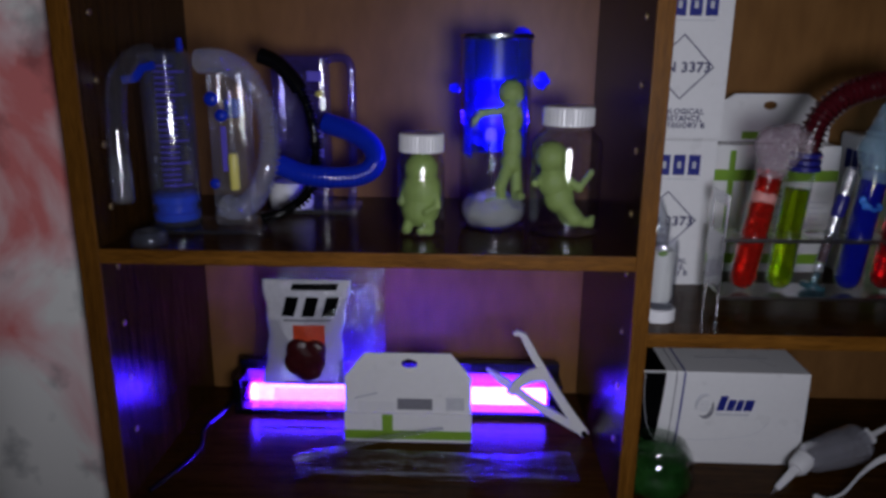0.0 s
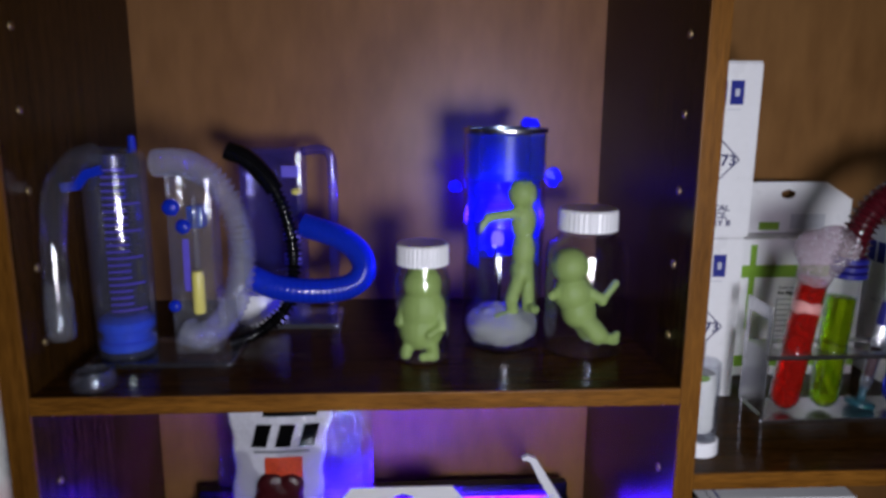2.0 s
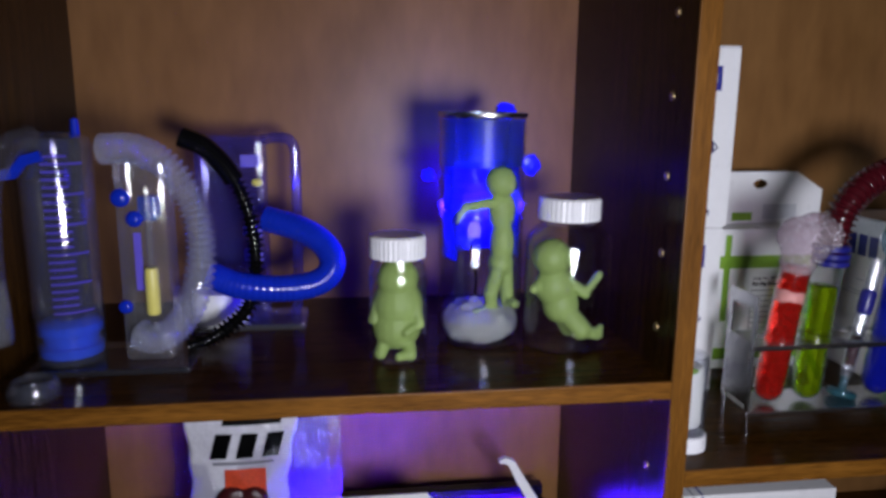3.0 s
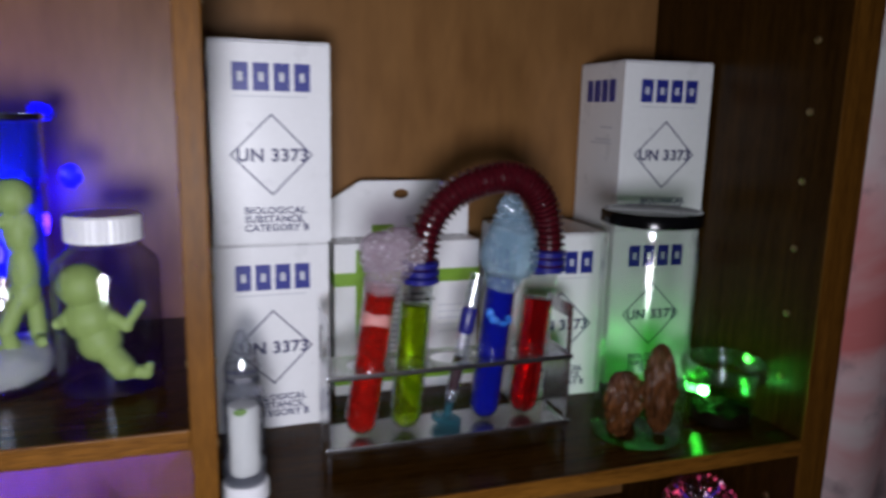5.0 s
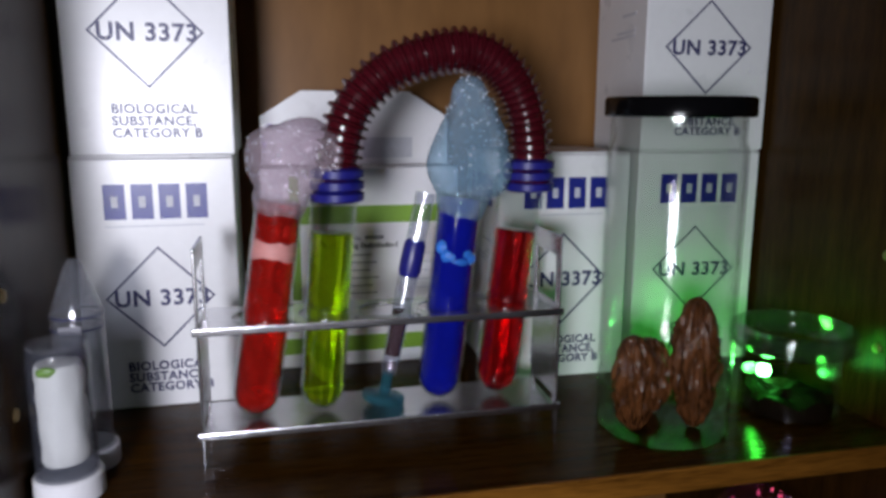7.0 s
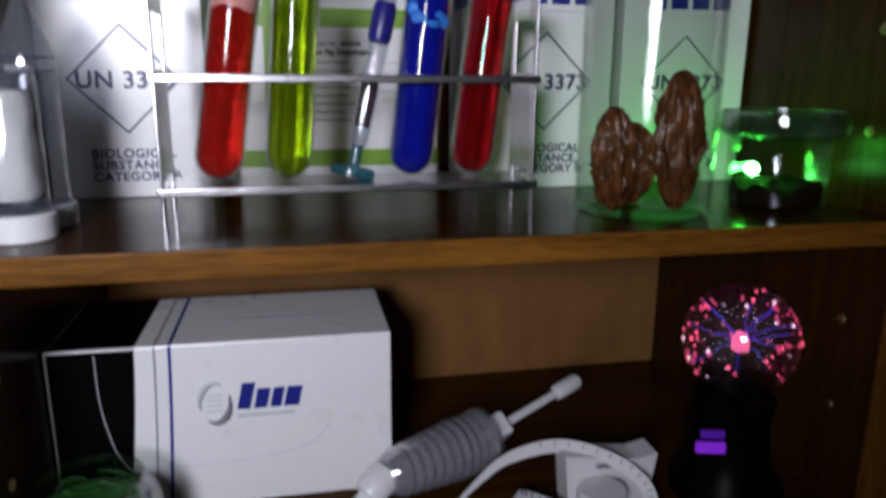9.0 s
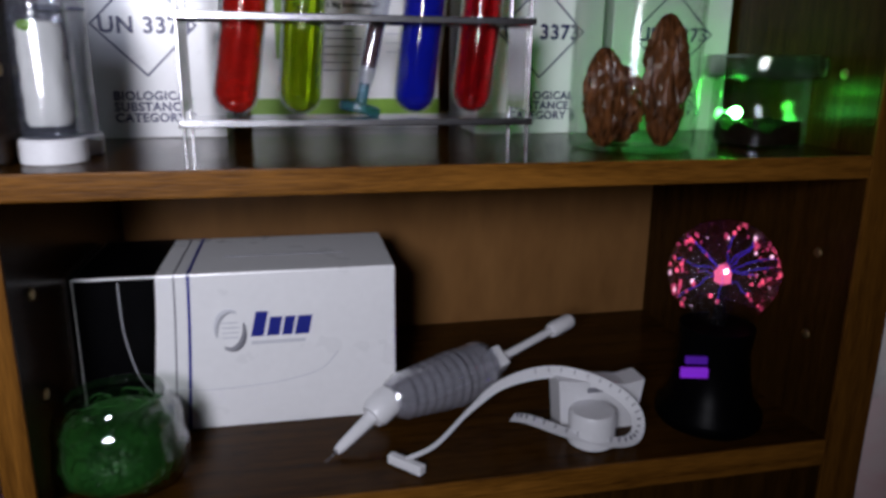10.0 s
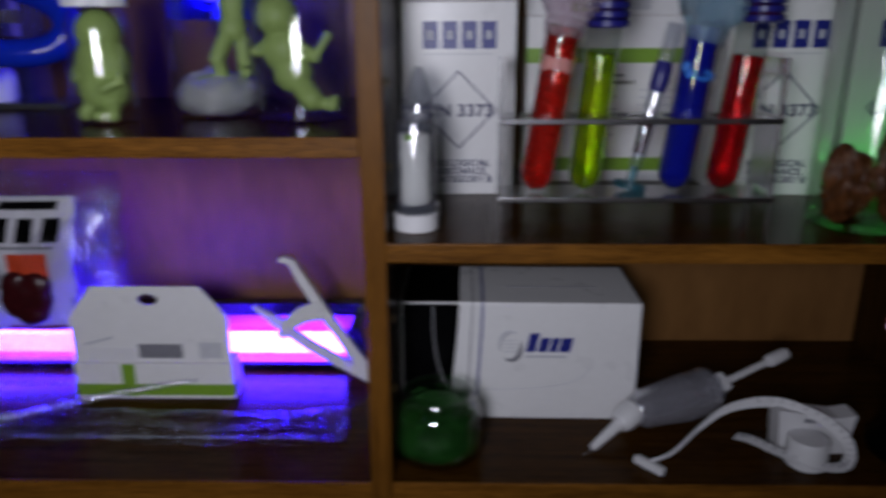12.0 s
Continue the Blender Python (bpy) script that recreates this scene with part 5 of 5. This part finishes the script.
for v in bm.verts:
    q = 0.5 * noise.noise(v.co * 60) + 0.5 * abs(noise.noise(v.co * 110)) - 0.3 * abs(noise.noise(v.co * 190))
    v.co.z = v.co.z * (1 + 0.9 * q) + 0.0200 + 1.5 * (v.co.x ** 2 + v.co.y ** 2)
    v.co.z = max(v.co.z, 0.003)
ob = tagged(new("crumpled_film", finish(bm, "crumpled_film", FROST, True)), "crumpled shiny clear film in the foot of the glass cylinder", "film")
ob.location = (VX, VY, Z_LEFT)
figurine((VX + 0.020, VY - 0.006, Z_LEFT + 0.038), 0, [((-0.002, 0, 0.120), (0.0150, 0.0150, 0.0155)), ((0.000, 0.002, 0.092), (0.0130, 0.0120, 0.020)), ((0.001, 0.002, 0.062), (0.0120, 0.0115, 0.022)), ((0.0, 0.002, 0.042), (0.0125, 0.012, 0.014)),
         ((-0.004, -0.004, 0.102), (-0.036, -0.010, 0.098), 0.0052), ((-0.036, -0.010, 0.098), (-0.046, -0.012, 0.086), 0.0042),
         ((-0.004, -0.004, 0.036), (-0.012, -0.012, 0.016), 0.0072), ((-0.012, -0.012, 0.016), (-0.010, -0.008, 0.000), 0.0062), ((-0.010, -0.008, 0.000), (-0.028, -0.014, -0.004), 0.0048), ((0.006, 0.004, 0.034), (0.008, 0.004, 0.004), 0.0070), ((0.008, 0.004, 0.004), (0.012, -0.010, 0.004), 0.0050)],
         "pale green rubber figurine standing with one arm out in the cylinder")
# a blue light wrapped in crumpled film, hanging in the upper half of the cylinder behind the figurine
bl = thing("blue_light", (VX - 0.004, VY + 0.014, Z_LEFT + 0.030), "small blue light wrapped in crumpled film inside the glass cylinder", "light")
part("wire", sweep(smooth_line([(0.0, 0.0, 0.0), (0.004, 0.006, 0.03), (-0.002, 0.004, 0.060), (0.0, 0.0, 0.075)], 6), 0.0012, 8), BLACK, bl, "thin dark wire", True)
part("bulb", lathe([(0, 0.074), (0.006, 0.075), (0.007, 0.082), (0.005, 0.089), (0, 0.091)], 20), LED_BLUE, bl, "glowing blue bulb", True)
# clear film with the blue glow painted into its tint and body colour
LIT = thin_clear("lit_tint_film", (0.60, 0.62, 0.96), 0.10, 1.3, 0.75, (0.20, 0.26, 1.0), True)


def crumple(c, size, seed, level=4):
    """A crumpled wad of film round the point c."""
    bm = bmesh.new()
    bmesh.ops.create_icosphere(bm, subdivisions=level, radius=1)
    for v in bm.verts:
        u = v.co + Vector((seed, 0, 0))
        k = 1 + noise.noise(u * 2.2) * 0.30 + noise.noise(u * 5) * 0.18 + abs(noise.noise(u * 9)) * 0.10
        v.co = Vector((c[0] + v.co.x * size[0] * k, c[1] + v.co.y * size[1] * k, c[2] + v.co.z * size[2] * k))
    return bm




def film_wrap(r0, z0, z1, a0, a1, seed):
    """A sheet of film curled against the back of the glass, with puckered folds."""
    bm, grid = bmesh.new(), []
    for j in range(25):
        row = []
        for i in range(49):
            u, v = i / 48, j / 24
            a = radians(a0 + (a1 - a0) * u)
            q = noise.noise(Vector((u * 6, v * 3, seed))) + 0.5 * noise.noise(Vector((u * 14, v * 7, seed)))
            rr = r0 - 0.0035 * abs(q)
            z = z0 + (z1 - z0) * v + 0.004 * noise.noise(Vector((u * 5, seed, v)))
            row.append(bm.verts.new((0.004 + rr * math.cos(a), -0.014 + rr * math.sin(a), z)))
        grid.append(row)
    for a, b in zip(grid, grid[1:]):
        for i in range(48):
            bm.faces.new((a[i], a[i + 1], b[i + 1], b[i]))
    return bm


solid(part("film", film_wrap(0.0378, 0.058, 0.106, -22, 222, 2.0), LIT, bl, "film curled against the glass, blue light in its colour", True), 0.0004)
solid(part("film", film_wrap(0.0372, 0.104, 0.150, -22, 210, 5.0), LIT, bl, "film curled against the glass, blue light in its colour", True), 0.0004)
part("film_end", crumple((0.060, 0.014, 0.146), (0.0090, 0.007, 0.0100), 7.0, 3), LIT, bl, "film end with the blue light in its colour", True)
part("film_end", crumple((0.036, 0.034, 0.200), (0.0100, 0.006, 0.0085), 3.0, 3), LIT, bl, "film end with the blue light in its colour", True)
part("film_end", crumple((-0.045, 0.016, 0.136), (0.0065, 0.006, 0.0060), 9.0, 3), LIT, bl, "film end with the blue light in its colour", True)
lamp("blue_glow", "POINT", (VX + 0.004, VY + 0.050, Z_LEFT + 0.135), 1.8, (0.015, 0.003, 1.0), 0.010)

# ---- breathing trainers ----
SX, SY = -0.3127, 0.7985
sp = thing("spirometer", (SX, SY, Z_LEFT), "clear plastic breathing trainer with blue piston, hoses and mouthpiece", "spirometer", size=1.032)
part("foot_plate", box(-0.030, -0.034, 0, 0.106, 0.045, 0.006, 0.003), PLASTIC, sp, "clear foot plate")
part("cylinder", vessel([(0, 0.006), (0.0275, 0.006), (0.0280, 0.009), (0.0290, 0.192), (0.0270, 0.199), (0.0200, 0.203)], 0.0014, 40), PLASTIC, sp, "clear tall cylinder", True)
part("piston", lathe([(0, 0.012), (0.0250, 0.012), (0.0262, 0.014), (0.0262, 0.020), (0.0225, 0.022), (0.0225, 0.030), (0.0262, 0.032), (0.0262, 0.040), (0.020, 0.044), (0, 0.044)], 36), mat("bright_blue_plastic", (0.008, 0.075, 0.78), 0.2, 0, 0.1, 50, 0.02), sp, "bright blue piston", True)
part("guide_rod", lathe([(0, 0.044), (0.0120, 0.044), (0.0112, 0.196), (0, 0.196)], 20), VIOLET_CLEAR, sp, "bluish clear guide rod", True)
bm = bmesh.new()
for k in range(22):
    a0, a1 = radians(-92), radians(-92 + (38 if k % 4 else 62))
    pts2 = [Vector((0.0296 * math.cos(a0 + (a1 - a0) * s / 5), 0.0296 * math.sin(a0 + (a1 - a0) * s / 5), 0.055 + k * 0.0062)) for s in range(6)]
    sweep(pts2, 0.0009, 4, bm)
part("scale_print", bm, PURPLE, sp, "printed violet scale marks")
part("slider", stroke([(-0.034, 0.170), (-0.020, 0.172), (-0.012, 0.182), (0.002, 0.186)], 0.0042, -0.0345, -0.0305), BLUE, sp, "blue slider clip")
part("top_pin", lathe([(0, 0.199), (0.004, 0.199), (0.003, 0.214), (0, 0.216)], 12, None, Matrix.Translation((0.018, 0, 0))), BLUE, sp, "small blue top pin", True)
part("flow_chamber", box(0.030, -0.014, 0.006, 0.072, 0.022, 0.182, 0.005), HAZY, sp, "clear side flow chamber")
part("flow_float", lathe([(0, 0.050), (0.0048, 0.050), (0.0058, 0.052), (0.0058, 0.088), (0.0048, 0.091), (0, 0.091)], 20, None, Matrix.Translation((0.058, -0.020, 0))), YELLOW, sp, "yellow float", True)
part("float_rod", lathe([(0, 0.091), (0.0028, 0.091), (0.0028, 0.160), (0, 0.160)], 12, None, Matrix.Translation((0.058, -0.019, 0))), HAZY, sp, "", True)
for x, z, r in ((0.036, 0.150, 0.008), (0.046, 0.132, 0.007), (0.034, 0.056, 0.006)):
    part("blue_stop", ellipsoid(bmesh.new(), (x, -0.016, z), (r, r * 0.7, r)), BLUE, sp, "blue plastic stop", True)
# patch added for the blue light that falls on the chamber
part("blue_lit_patch", box(0.046, -0.006, 0.128, 0.062, 0.014, 0.150, 0.003), BLUE_CLEAR, sp, "blue light on the chamber, as a translucent patch")
part("chamber_print", box(0.044, -0.0148, 0.070, 0.0500, -0.0140, 0.120), PURPLE, sp)
hl = smooth_line([(0.022, -0.008, 0.190), (0.050, -0.014, 0.190), (0.076, -0.018, 0.176), (0.094, -0.020, 0.146), (0.100, -0.020, 0.110), (0.094, -0.020, 0.070), (0.078, -0.020, 0.040), (0.058, -0.020, 0.028), (0.042, -0.016, 0.032)], 40)
part("ribbed_hose", sweep(hl, lambda u: 0.0112 + 0.0022 * math.sin(u * 50 * 2 * math.pi), 18), HOSE_CLEAR, sp, "clear corrugated hose", True)
ml = smooth_line([(-0.010, -0.018, 0.199), (-0.018, -0.040, 0.193), (-0.024, -0.064, 0.172), (-0.0245, -0.076, 0.132), (-0.0240, -0.080, 0.095)], 12)
part("mouthpiece_tube", sweep(ml, 0.0105, 20), PLASTIC, sp, "clear curved mouthpiece tube", True)
part("mouthpiece", vessel([(0.0100, 0), (0.0118, 0.004), (0.0118, 0.034), (0.0105, 0.050)], 0.0012, 24, Matrix.Translation((-0.0240, -0.080, 0.046))), HAZY, sp, "clear mouthpiece", True)

for o in sp.children:
    if o.name.split(".")[0] in ("flow_chamber", "blue_lit_patch", "flow_float", "float_rod", "blue_stop", "chamber_print", "ribbed_hose"):
        o.location.x = 0.018
mp = thing("mouthpiece", (-0.318, 0.7255, Z_LEFT), "small clear plastic mouthpiece ring lying on the shelf", "mouthpiece", size=1.03)
part("ring", lathe([(0.0165, 0.0), (0.0195, 0.0), (0.0205, 0.003), (0.0190, 0.010), (0.0160, 0.014), (0.0145, 0.014), (0.0172, 0.009), (0.0180, 0.003), (0.0165, 0.0)], 32), PLASTIC, mp, "", True)
part("inner_tube", lathe([(0.0085, 0.0005), (0.0100, 0.0005), (0.0100, 0.0085), (0.0085, 0.0085), (0.0085, 0.0005)], 24), PLASTIC, mp, "", True)

hd = thing("spirometer", (-0.1668, 0.9109, Z_LEFT), "violet-tinted breathing trainer with carrying handle, blue and black hoses", "spirometer", size=1.0355)
part("body", box(-0.050, -0.012, 0.004, 0.018, 0.030, 0.196, 0.006), VIOLET_CLEAR, hd, "violet tinted chamber")
part("base", box(-0.056, -0.030, 0, 0.056, 0.034, 0.007, 0.003), HAZY, hd, "clear base plate")
part("white_disc", lathe([(0, 0.007), (0.026, 0.007), (0.028, 0.010), (0.028, 0.034), (0.024, 0.040), (0, 0.041)], 32, None, Matrix.Translation((-0.030, -0.012, 0))), WHITE, hd, "white round air cap", True)
part("handle", sweep(smooth_line([(0.014, 0.010, 0.191), (0.036, 0.010, 0.193), (0.046, 0.010, 0.186), (0.0480, 0.010, 0.165), (0.048, 0.010, 0.10), (0.047, 0.010, 0.030), (0.044, 0.010, 0.007)], 10), 0.0055, 14), VIOLET_CLEAR, hd, "tinted carrying handle", True)
part("yellow_tab", ellipsoid(bmesh.new(), (0.012, -0.016, 0.150), (0.006, 0.004, 0.004)), YELLOW, hd, "", True)
for z in (0.070, 0.095, 0.165):
    part("blue_print", box(-0.004, -0.0128, z, 0.014, -0.0120, z + 0.012), PURPLE, hd)
bl2 = smooth_line([(-0.028, -0.072, 0.070), (0.000, -0.076, 0.060), (0.040, -0.074, 0.056), (0.072, -0.068, 0.060), (0.0850, -0.060, 0.074), (0.078, -0.050, 0.092), (0.056, -0.040, 0.106), (0.020, -0.028, 0.116)], 50)
part("blue_hose", sweep(bl2, lambda u: 0.0128 + 0.00016 * math.sin(u * 300), 22), BLUE, hd, "bright blue smooth hose", True)
bk = smooth_line([(-0.052, -0.046, 0.196), (-0.030, -0.048, 0.186), (-0.006, -0.050, 0.158), (0.008, -0.052, 0.120), (0.012, -0.056, 0.080), (0.006, -0.074, 0.040), (-0.020, -0.092, 0.018), (-0.046, -0.100, 0.010)], 40)
part("black_hose", sweep(bk, lambda u: (0.0098 if u < 0.30 else 0.0050 + 0.0042 * max(0.0, math.sin(u * 52 * 2 * math.pi)) ** 0.5), 16), BLACK, hd, "black ribbed hose", True)
